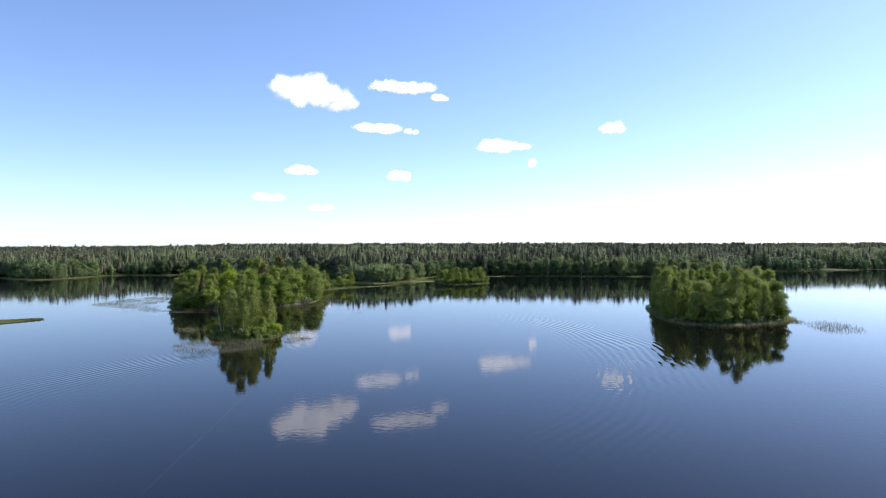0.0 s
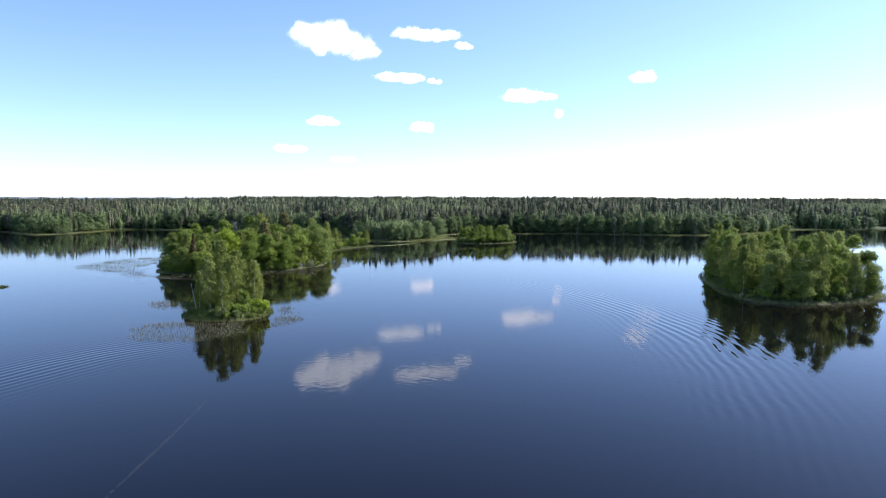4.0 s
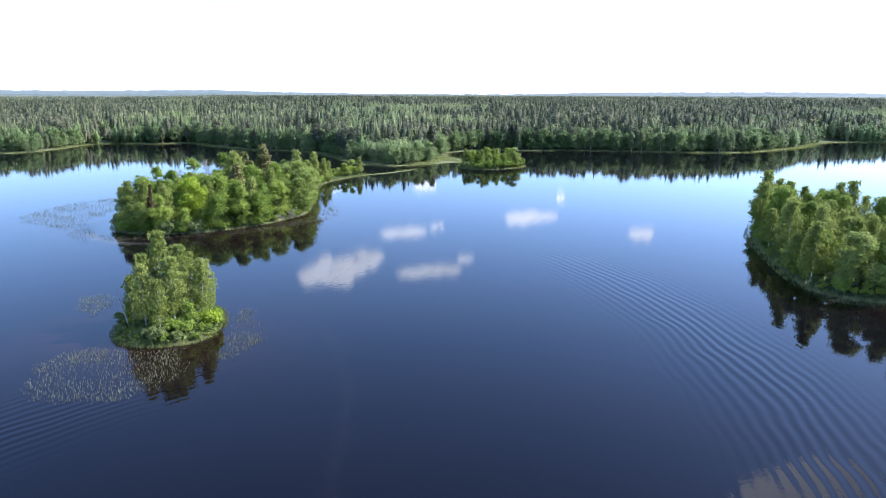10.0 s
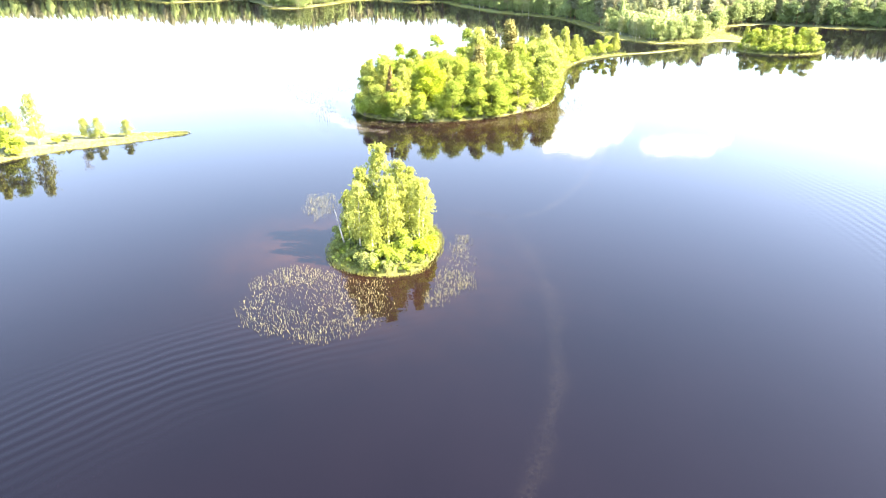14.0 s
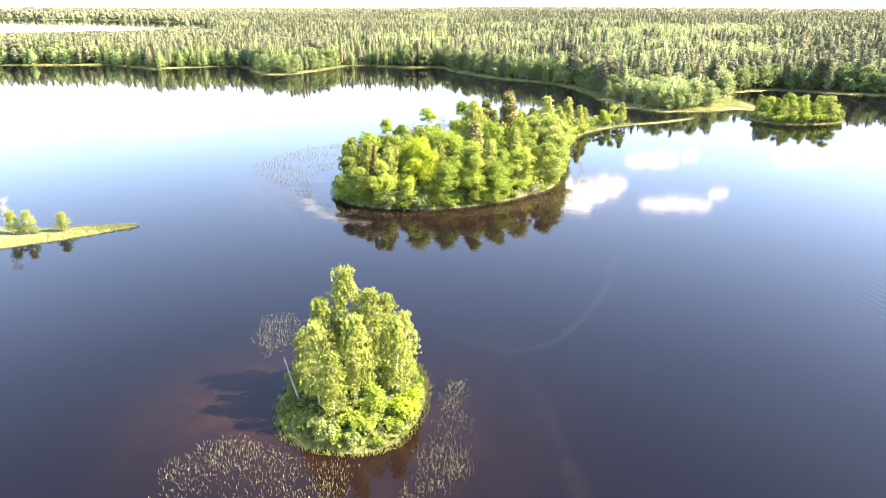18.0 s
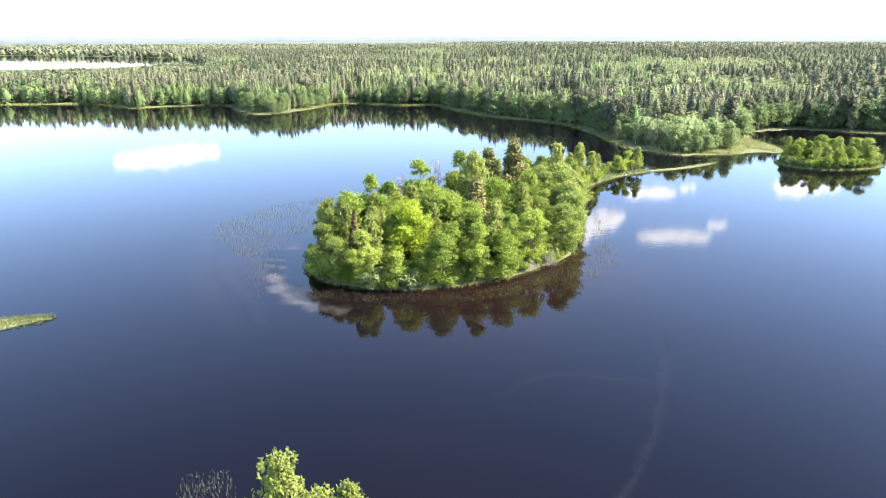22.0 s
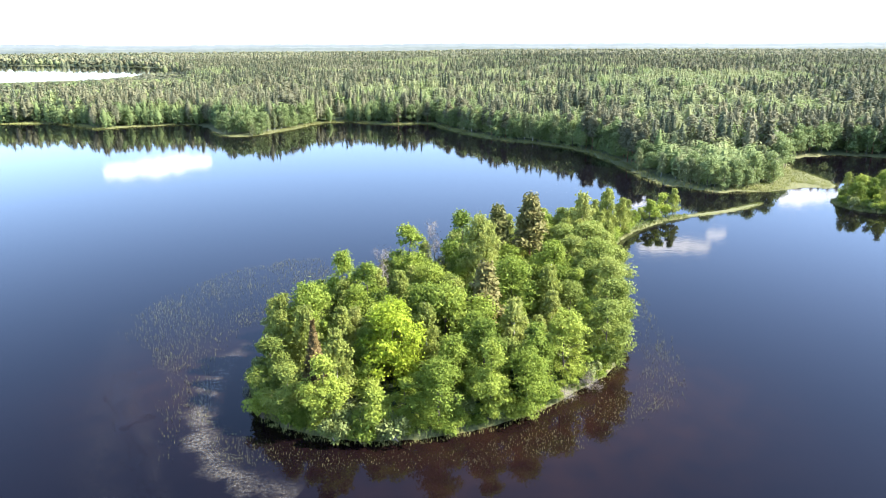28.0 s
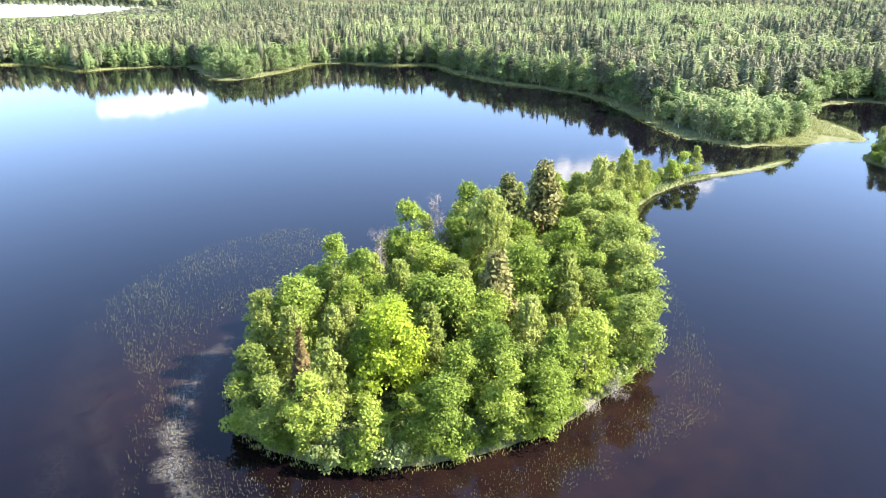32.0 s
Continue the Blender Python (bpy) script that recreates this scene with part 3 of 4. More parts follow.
SHORES = {k: rounded(v, 2) for k, v in dict(main=MAIN_ISLE, islet=ISLET, east=EAST_ISLE, small=SMALL_ISLE, shoal=SHOAL, bar=BAR, west=WEST_SPIT).items()}
MAIN_SHORE, TWO = rounded(MAINLAND, 1), rounded(LAKE_TWO)


SLOPES = {"shoal": (0.25, 0.05), "bar": (0.06, 0.03), "west": (0.8, 0.1)}


def ripple2(xy, s, seed=0.0):
    """Cheap smooth noise in -1..1 on a length of s metres."""
    x, y = xy[:, 0] / s + seed, xy[:, 1] / s - seed
    return (np.sin(x * 1.7 + 1.3 * np.sin(y * 1.1 + seed)) + np.sin(y * 1.9 + 1.7 * np.sin(x * 0.9)) + 0.6 * np.sin(3.1 * x + 2.3 * y + seed)) / 2.6


def land(xy):
    """How far inside the mainland each place lies."""
    s = inside_by(MAIN_SHORE, xy) + 2.0 * ripple2(xy, 6) + 1.2 * ripple2(xy, 2.3, 4)
    return np.minimum(s, -inside_by(TWO, xy))


def rise(s, cap, slope):
    return np.where(s > 0, 0.03 + cap * (1 - np.exp(-np.maximum(s, 0) * slope / cap)), np.maximum(-4, 0.03 + s * 0.35))


def height(xy):
    h = rise(land(xy), 3.2 + 5.5 / (1 + np.exp(-(xy[:, 0] + 10) / 45)), 0.06)
    for name, poly in SHORES.items():
        h = np.maximum(h, rise(inside_by(poly, xy) + 0.35 * ripple2(xy, 1.7, 2), *SLOPES.get(name, (1.3, 0.7))))
    return h


def ground_z(x, y, name):
    q = np.array([[x, y]])
    return float(rise(inside_by(SHORES[name], q) + 0.35 * ripple2(q, 1.7, 2), *SLOPES.get(name, (1.3, 0.7)))[0])


def spread(lo, hi, step, end_lo, end_hi, grow=1.09):
    mid = list(np.arange(lo, hi, step))
    a, s = [lo], step
    while a[-1] > end_lo:
        s *= grow
        a.append(a[-1] - s)
    b, s = [mid[-1]], step
    while b[-1] < end_hi:
        s *= grow
        b.append(b[-1] + s)
    return np.array(a[:0:-1] + mid + b[1:])


gx, gy = spread(-110, 175, 1.6, -7000, 7000, 1.06), spread(-10, 330, 1.6, -7000, 7000, 1.05)
GX, GY = np.meshgrid(gx, gy)
flat = np.stack([GX.ravel(), GY.ravel()], 1)
gz = height(flat)
gz = gz + 0.12 * ripple2(flat, 1.1, 1) * np.clip(gz - 0.2, 0, 1)
nx, ny = len(gx), len(gy)
ii = (np.arange(ny - 1)[:, None] * nx + np.arange(nx - 1)).ravel()
tagged(new("ground", mesh_of("ground", np.column_stack([flat, gz]), np.stack([ii, ii + 1, ii + nx + 1, ii + nx], 1), M_GROUND, True)),
       "mossy forest floor with pale sedge along the lake shore", "ground", kind="structure")
wx = np.array([[-7000, -7000, 0], [7000, -7000, 0], [7000, 7000, 0], [-7000, 7000, 0]], float)
tagged(new("water", mesh_of("water", wx, [(0, 1, 2, 3)], M_WATER)), "calm dark brown lake mirroring the blue sky", "lake", kind="structure")


# ---- pollen drifting on the water ----
def drift(line, wide, cover, label, out=1.0):
    """A ribbon of pollen along a line, densest towards its outer side."""
    p = np.array(line, float)
    for _ in range(3):
        p = np.concatenate([p[:1], np.stack([0.75 * p[:-1] + 0.25 * p[1:], 0.25 * p[:-1] + 0.75 * p[1:]], 1).reshape(-1, 2), p[-1:]])
    go = unit(np.gradient(p, axis=0))
    side = np.stack([-go[:, 1], go[:, 0]], 1)
    across = np.linspace(-1, 1, 9)
    along = np.linspace(0, 1, len(p))
    ends = np.sin(np.pi * np.clip(along, 0.02, 0.98)) ** 0.6
    sway = 1 + 0.25 * np.sin(np.arange(len(p)) * 0.9) + 0.15 * np.sin(np.arange(len(p)) * 2.3)
    xy = p[:, None] + side[:, None] * (across[None, :, None] * wide / 2 * sway[:, None, None])
    dens = np.exp(-((across - 0.35 * out) / 0.45) ** 2) * (1 - across ** 4)
    co = np.concatenate([xy.reshape(-1, 2), np.full((xy.shape[0] * 9, 1), 0.006)], 1)
    k = (np.arange(len(p) - 1)[:, None] * 9 + np.arange(8)).ravel()
    me = mesh_of("pollen", co, np.stack([k, k + 9, k + 10, k + 1], 1), M_POLLEN, True)
    me.attributes.new("cover", "FLOAT", "POINT").data.foreach_set("value", (cover * ends[:, None] * dens[None]).ravel().astype(np.float32))
    tagged(new("pollen_drift", me), label, "pollen", kind="stuff")


drift([(-31, 138), (-33.2, 130), (-32.6, 119.5), (-30.8, 111.5), (-27, 105), (-22, 101.2), (-16, 99.4)], 6.5, 0.42, "bright crescent of pale pollen round the island's reeds", -1.0)
drift([(-62, 152), (-56.5, 140), (-52, 128), (-48, 117), (-44, 106), (-39, 96), (-33, 86)], 13, 0.022, "faint veil of pollen on the open water")
drift([(-49, 128), (-44, 118), (-38, 109), (-33.5, 101), (-30, 92)], 4.5, 0.035, "faint streak of pollen on the open water")
drift([(-1, 47.5), (4, 45), (8, 43.2), (12, 43.8), (17, 48), (22.5, 57), (27, 66), (31, 78), (34, 90)], 2.6, 0.03, "faint winding streak of pollen on the open water")
drift([(6, 46), (12, 24), (11, 2), (7.5, -12), (3.4, -24), (-2, -38)], 4.6, 0.016, "faint long streak of pollen on the open water")
drift([(6, 69), (15, 77), (24, 74), (31, 73), (35, 89)], 3.4, 0.018, "faint curl of pollen on the open water")
drift([(-33, -78.5), (-25.5, -57), (-19, -38), (-16.5, -29)], 0.7, 0.12, "thin pale line of drifting foam on the lake", 0.0)

# ---- clouds: azimuth, elevation, half width, half height in degrees ----
CLOUDS = [(11.9, 12.6, 3.6, 1.65), (19.3, 13.4, 2.7, 0.72), (22.7, 12.6, 0.8, 0.35), (17.3, 10.0, 1.9, 0.55), (20.1, 9.8, 0.55, 0.3), (28.1, 8.4, 2.1, 0.65),
          (37.0, 9.8, 1.0, 0.55), (11.1, 6.5, 1.5, 0.5), (19.1, 6.0, 0.95, 0.5), (8.2, 4.1, 1.2, 0.38), (12.4, 3.25, 0.95, 0.33), (30.5, 7.1, 0.4, 0.5),
          (-20.5, 7.3, 3.5, 0.85), (50.2, 27.8, 4.0, 2.6)]


def cloud(i, az, el, hw, hh):
    rng = np.random.default_rng(900 + i)
    far = 2600.0 + (i * 7 % 5 - 2) * 180
    k = 40
    u, v = np.meshgrid(np.linspace(-1.3, 1.3, k), np.linspace(-1.3, 1.3, k))
    u, v = u.ravel(), v.ravel()
    puffs = [(rng.uniform(-0.72, 0.72), rng.uniform(-0.35, 0.3), rng.uniform(0.28, 0.55)) for _ in range(9 if hw < 3 else 15)]
    if i == 0:     # tall western shoulder, sinking to the east
        puffs = [(-0.74, 0.42, 0.42), (-0.5, 0.12, 0.5), (-0.38, 0.5, 0.36), (-0.02, 0.5, 0.5), (0.1, 0.02, 0.6), (0.4, 0.05, 0.46), (0.62, -0.2, 0.42), (0.8, -0.42, 0.34), (0.5, -0.55, 0.32), (-0.35, -0.25, 0.34)]
    body = np.max([1 - np.sqrt(((u - a) / (r * (0.78 if i == 0 else 1.1))) ** 2 + ((v - b) / (r * (1.25 if i == 0 else 1.5))) ** 2) for a, b, r in puffs], 0)
    body = np.where(v < -0.2, body - 0.5 * (-0.2 - v), body) + (0.22 if hw < 2.5 else 0.08 if i < 12 else -0.06)
    w, h = far * math.tan(radians(hw)), far * math.tan(radians(hh))
    depth = np.clip(body, -1, 1)
    # the face stands slantwise, half towards the sun
    azs, els = np.radians(az + u * hw), np.radians(el + v * hh)
    away = far * (1 + min(2.6, math.tan(radians(35 + 0.9 * az))) * np.radians(u * hw)) - np.maximum(depth, -0.2) * 0.06 * min(w, h * 2)
    co = away[:, None] * np.stack([np.cos(els) * np.sin(azs), np.cos(els) * np.cos(azs), np.sin(els)], 1)
    core = far * np.array([math.cos(radians(el)) * math.sin(radians(az)), math.cos(radians(el)) * math.cos(radians(az)), math.sin(radians(el))])
    co = co - core
    ii = (np.arange(k - 1)[:, None] * k + np.arange(k - 1)).ravel()
    fc = np.stack([ii, ii + 1, ii + k + 1, ii + k], 1)
    fc = fc[depth[fc].max(1) > -0.35]
    me = mesh_of("cloud", co, fc, M_CLOUD, True)
    at = me.attributes.new("depth", "FLOAT", "POINT")
    at.data.foreach_set("value", depth.astype(np.float32))
    ob = new("cloud", me)
    ob.matrix_basis = Matrix.Translation(Vector(core) + Vector((-25, -125, 27)))
    tagged(ob, "small white fair-weather cloud with a ragged soft rim", "cloud", "fair-weather clouds")


for i, row in enumerate(CLOUDS):
    cloud(i, *row)

# ---- templates ----
for v in range(3):
    template(f"broad{v}", broadleaf, 10 + v, M_BARK, M_BROAD, 12, (2.6, 3.3, 3.9)[v], 8400, size=0.245, lobes=(36, 44, 52)[v])
    template(f"birch{v}", birch, 20 + v, M_BIRCHBARK, M_BIRCH, 13, 2.6 + 0.2 * v, 6600, size=0.24)
    template(f"silver{v}", birch, 25 + v, M_BIRCHBARK, M_BIRCH, 13, 2.4 + 0.15 * v, 8200, size=0.17, hang=0.3)
for v in range(2):
    template(f"light{v}", broadleaf, 30 + v, M_BARK, M_PALE, 11, 3.3, 7200, size=0.245)
    template(f"shrub{v}", shrub, 40 + v, M_BARK, M_BROAD, 2.6, 1.6, 950, size=0.22)
    template(f"willow{v}", shrub, 50 + v, M_GREYWOOD, M_WILLOW, 3.2, 1.9, 1400, size=0.22)
    template(f"bare{v}", bare, 60 + v, M_GREYWOOD, M_DRY, 12, 2.2, 900)
    template(f"pine{v}", pine, 70 + v, M_PINEBARK, M_PINE, 15, 2.9, 3400, size=0.4)
    template(f"young{v}", broadleaf, 80 + v, M_BARK, M_BROAD, 6, 2.0, 2400, size=0.26, lobes=16, base=0.2)
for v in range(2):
    template(f"far0{v}", broadleaf, 100 + v, M_BARK, M_HAZEBROAD, 12, 3.2, 1300, size=0.52, lobes=30)
    template(f"far1{v}", birch, 102 + v, M_BIRCHBARK, M_HAZEBIRCH, 13, 2.6, 1300, size=0.48)
    template(f"far2{v}", spruce, 104 + v, M_BARK, M_HAZESPRUCE, 18, 2.5, 1100, size=0.6)
    template(f"far3{v}", pine, 106 + v, M_PINEBARK, M_HAZEPINE, 15, 2.6, 1000, size=0.6)
template("maple", broadleaf, 90, M_BARK, M_YELLOW, 13, 4.4, 12500, size=0.25, lobes=55, base=0.1)
template("bigbirch", birch, 91, M_BIRCHBARK, M_BIRCH, 17, 4.3, 12000, size=0.25, hang=0.4)
template("rusty", spruce, 92, M_BARK, M_RUST, 11, 2.3, 2300, size=0.4)
template("deadbush", bare, 93, M_GREYWOOD, M_DRY, 2.2, 2.2, 700, size=0.2)
template("ybush", shrub, 94, M_BARK, M_YELLOW, 3, 1.7, 700)

KINDS = {
    "broad": ("alder_tree", "leafy green alder with a rounded lumpy crown", 3, 12, "tree"),
    "silver": ("birch_tree", "white-stemmed birch with light yellow-green hanging sprays", 3, 13, "tree"),
    "birch": ("birch_tree", "white-stemmed birch with pale green hanging sprays", 3, 13, "tree"),
    "light": ("willow_tree", "pale green willow with a dense rounded crown", 2, 11, "tree"),
    "shrub": ("shrub", "low green leafy shrub at the water's edge", 2, 2.6, "shrub"),
    "willow": ("willow_shrub", "silvery pale willow shrub at the water's edge", 2, 3.2, "shrub"),
    "bare": ("bare_tree", "leafless grey tree with thin twigs", 2, 12, "tree"),
    "pine": ("pine_tree", "brownish-green pine with tufted boughs and reddish stem", 2, 15, "tree"),
    "young": ("young_tree", "small fresh green leafy young tree", 2, 6, "tree"),
    "maple": ("maple_tree", "bright yellow-green maple with a full round crown", 0, 13, "tree"),
    "bigbirch": ("birch_tree", "large old birch with a broad pale drooping crown", 0, 17, "tree"),
    "rusty": ("spruce_tree", "small spruce with rusty brown drying needles", 0, 11, "tree"),
    "deadbush": ("bare_shrub", "heap of bleached grey dead branches on the bank", 0, 2.2, "shrub"),
    "ybush": ("shrub", "bright yellow-green leafy shrub on the bank", 0, 3, "shrub"),
}
pick = np.random.default_rng(5)


def put(kind, x, y, h, group, isle, wide=None):
    name, label, n, h0, cat = KINDS[kind]
    key = kind + (str(int(pick.integers(n))) if n else "")
    s = h / h0
    w = wide or s ** 0.85
    plant(key, name, x, y, max(ground_z(x, y, isle), 0.05) - 0.05, w, float(pick.uniform(0, 360)), label, cat, group, s / w)


def fill(isle, spots, gap, edge, draw, group, tries=2500, seed=1):
    """Random trees inside an outline, apart from each other and from those that stand already."""
    r = np.random.default_rng(seed)
    poly = SHORES[isle]
    lo, hi = poly.min(0), poly.max(0)
    for _ in range(tries):
        q = r.uniform(lo, hi)
        if spots and (((np.array(spots) - q) ** 2).sum(1)).min() < gap * gap or inside_by(poly, q[None])[0] < edge:
            continue
        spots.append(q)
        kind, h = draw(r, q)
        put(kind, float(q[0]), float(q[1]), float(h), group, isle)


def hem(isle, gap, group, lo, hi, seed, inset=0.5, where=lambda q: True, kinds=("shrub", "shrub", "willow", "young", "young")):
    """Bushes set close along a bank."""
    r = np.random.default_rng(seed)
    p = SHORES[isle]
    mid = p.mean(0)
    walked = 0.0
    for a, b in zip(p, np.roll(p, -1, 0)):
        ln = float(np.hypot(*(b - a)))
        while walked < ln:
            q = a + (b - a) * walked / ln
            n = np.array([a[1] - b[1], b[0] - a[0]]) / max(ln, 1e-6)
            q = q + n * r.uniform(inset * 0.4, inset * 2.2)
            walked += gap * r.uniform(0.6, 1.5)
            if where(q) and inside_by(p, q[None])[0] > 0.1:
                put(kinds[int(r.integers(len(kinds)))], float(q[0]), float(q[1]), float(r.uniform(lo, hi)), group, isle)
        walked -= ln


MAIN_TREES = [
    ("maple", -7.0, 121.5, 13), ("light", -23.5, 119, 9), ("broad", -20.2, 129.3, 13), ("birch", -24, 128, 12), ("broad", -16.5, 140.5, 14), ("broad", -12.2, 137.8, 13),
    ("rusty", -17.5, 118.1, 11), ("broad", -5.9, 153.1, 15), ("bare", -1.3, 158.9, 14), ("bare", -10.6, 148.2, 12), ("broad", 4.1, 160.4, 16), ("bigbirch", 7.2, 152.5, 17.5),
    ("pine", 18.2, 166.8, 17), ("pine", 6.7, 132.4, 14), ("pine", 11.5, 165.9, 15), ("birch", 32.2, 182.7, 15), ("birch", 41.3, 196.8, 13), ("birch", 46.2, 201, 10),
    ("birch", 17.3, 137.5, 13), ("broad", 20, 150.1, 13), ("light", 28.1, 149.9, 13), ("light", 28.5, 142.9, 12), ("light", 24.5, 127.5, 11), ("light", 27, 134.6, 12),
    ("broad", 5.7, 119.1, 11), ("broad", 12.5, 118.5, 11), ("broad", 17.5, 123.4, 11), ("broad", 6.2, 113.3, 11), ("broad", 11.2, 115, 10), ("broad", -0.7, 111, 10),
    ("broad", -15.3, 111.5, 10), ("young", -8.6, 110.5, 6), ("willow", -13.6, 109, 4), ("willow", -6.4, 109, 4), ("shrub", -10.4, 108.5, 3), ("shrub", 1.1, 110, 2.5),
    ("shrub", -24.6, 114.5, 4), ("broad", 0.6, 129.3, 13), ("birch", -6.8, 134.9, 13), ("broad", -2.8, 131.5, 12), ("birch", -2.3, 123.5, 12), ("broad", 11.3, 138.3, 14),
    ("birch", 10.4, 125.6, 12), ("deadbush", 21.2, 121.8, 2), ("deadbush", 17.2, 118.4, 1.8), ("young", 57.8, 214.2, 6), ("young", 62.4, 217.8, 7), ("birch", -14.7, 124.5, 11), ("birch", -19.6, 122.8, 12),
]
spots = []
for kind, x, y, h in MAIN_TREES:
    put(kind, x, y, h, "trees on the large island", "main")
    spots.append(np.array([x, y]))


def main_draw(r, q):
    u = r.uniform()
    if q[1] > 190:
        return ("birch", r.uniform(6, 10)) if u < 0.5 else ("light", r.uniform(4, 7))
    if q[0] > 24:
        return ("light" if u < 0.7 else "birch"), r.uniform(9, 12)
    if u < 0.5:
        return "broad", r.uniform(6, 11)
    return ("birch", r.uniform(8, 12)) if u < 0.78 else ("light", r.uniform(6, 10))


kept = len(spots)
spots += [np.array([-7 + a, 116.5 + b]) for a in (-3, 0, 3) for b in (-1.5, 1.5)]      # open ground before the maple
fill("main", spots, 3.7, 1.0, main_draw, "trees on the large island", 3500, 3)
fill("main", spots, 1.9, 0.2, lambda r, q: (("shrub", "willow", "young")[int(r.integers(3))], r.uniform(2, 4)), "bushes on the large island", 900, 4)
hem("main", 1.5, "bushes on the large island", 1.6, 3.8, 14, 0.6, lambda q: q[1] < 205, ("shrub", "young", "shrub", "young", "young", "willow", "broad"))

ISLET_TREES = [("silver", -12.6, 35.5, 14.5), ("silver", -9.4, 34.5, 12.2), ("silver", -15.2, 34.0, 11.2), ("silver", -15.0, 29.0, 10.6), ("silver", -10.6, 29.0, 11.4),
               ("silver", -6.2, 31.0, 10.4), ("silver", -5.6, 34.5, 9.5), ("silver", -12.8, 26.0, 8.6), ("silver", -17.0, 31.5, 8.4), ("silver", -8.0, 38.5, 10), ("young", -8.4, 26.5, 4), ("ybush", -5.0, 26.5, 3.4), ("ybush", -4.4, 29.5, 2.6)]
spots = []
for kind, x, y, h in ISLET_TREES:
    put(kind, x, y, h, "trees on the birch islet", "islet")
    spots.append(np.array([x, y]))
fill("islet", spots, 1.9, 0.6, lambda r, q: (("shrub", "willow", "willow")[int(r.integers(3))], r.uniform(1.3, 2.6)), "bushes on the birch islet", 400, 5)
hem("islet", 2.3, "bushes on the birch islet", 0.8, 1.9, 15, 0.8, kinds=("shrub", "willow", "young"))

spots = []
def east_draw(r, q):
    u, low = r.uniform(), q[1] < 12 and q[0] > 136
    h = r.uniform(3, 5) if low else 12.2 + 3.2 * float(ripple2(q[None], 7, 2.5)[0]) + r.uniform(-3.0, 2.5)
    return ("silver", h) if u < 0.35 else ("birch", h) if u < 0.5 else ("light", h * 0.9) if u < 0.72 else ("broad", h)


fill("east", spots, 4.5, 1.3, east_draw, "trees on the eastern island", 1500, 6)
fill("east", spots, 2.6, 0.8, lambda r, q: (("shrub", "willow", "young")[int(r.integers(3))], r.uniform(1.5, 4)), "bushes on the eastern island", 300, 7)
hem("east", 4.0, "bushes on the eastern island", 1.2, 3.2, 16, 0.8)
put("bare", 143, 7, 7.5, "trees on the eastern island", "east")
spots = []
fill("small", spots, 4.0, 2.0, lambda r, q: (("broad", "silver", "light")[int(r.integers(3))], r.uniform(5, 9.5)), "trees on the small island", 600, 8)
fill("small", spots, 2.2, 0.6, lambda r, q: ("shrub", r.uniform(2, 3.5)), "bushes on the small island", 250, 9)
hem("small", 2.6, "bushes on the small island", 1.8, 4.0, 17, 0.8)
for kind, x, y, h in [("silver", -78.3, 92, 4.2), ("silver", -84.2, 90.2, 5), ("silver", -87.3, 90, 5), ("bare", -88.6, 90.8, 7.5), ("silver", -95, 84, 12), ("broad", -98, 79, 10), ("birch", -104, 82, 12),
                      ("willow", -83, 90.2, 1.4), ("willow", -85.4, 89.8, 1.5), ("willow", -90, 87, 2), ("shrub", -91.5, 85, 1.8), ("broad", -108, 72, 9), ("shrub", -96, 76, 2.6)]:
    put(kind, x, y, h, "trees on the western spit", "west", 0.62 if kind == "silver" and h < 6 else None)
spots = [np.array([-95.0, 83])]
fill("west", spots, 6, 12, lambda r, q: (("broad" if r.uniform() < 0.5 else "birch"), r.uniform(8, 13)), "trees on the western spit", 200, 10)

# ---- undergrowth on the islands ----
def undergrowth(isle, n, seed):
    r = np.random.default_rng(seed)
    p = SHORES[isle]
    q = r.uniform(p.min(0), p.max(0), (n * 2, 2))
    q = q[inside_by(p, q) > -0.15][:n]
    at = np.column_stack([q, np.maximum(height(q), 0) + r.uniform(0.05, 0.9, len(q)) ** 1.5])
    v = leaves(r, at, np.tile((0.0, 0.0, 0.6), (len(q), 1)), 0.42, wild=0.9)
    tagged(new("undergrowth", mesh_of("undergrowth", v, quads(v), M_UNDER)), "knee-high green ferns and herbs under the trees", "undergrowth", kind="stuff")


for isle, n, seed in (("main", 16000, 1), ("islet", 2200, 2), ("east", 6000, 3), ("small", 3000, 4)):
    undergrowth(isle, n, seed)
for x, y, h in ((-9.5, 114.5, 4.5), (-5, 113.8, 5), (-7, 112.3, 3.5), (-3.5, 117.5, 4), (-10.5, 117.8, 5)):
    put("young", x, y, h, "bushes on the large island", "main")

# ---- woods on the mainland ----
TALL = 7.0      # crown height over radius


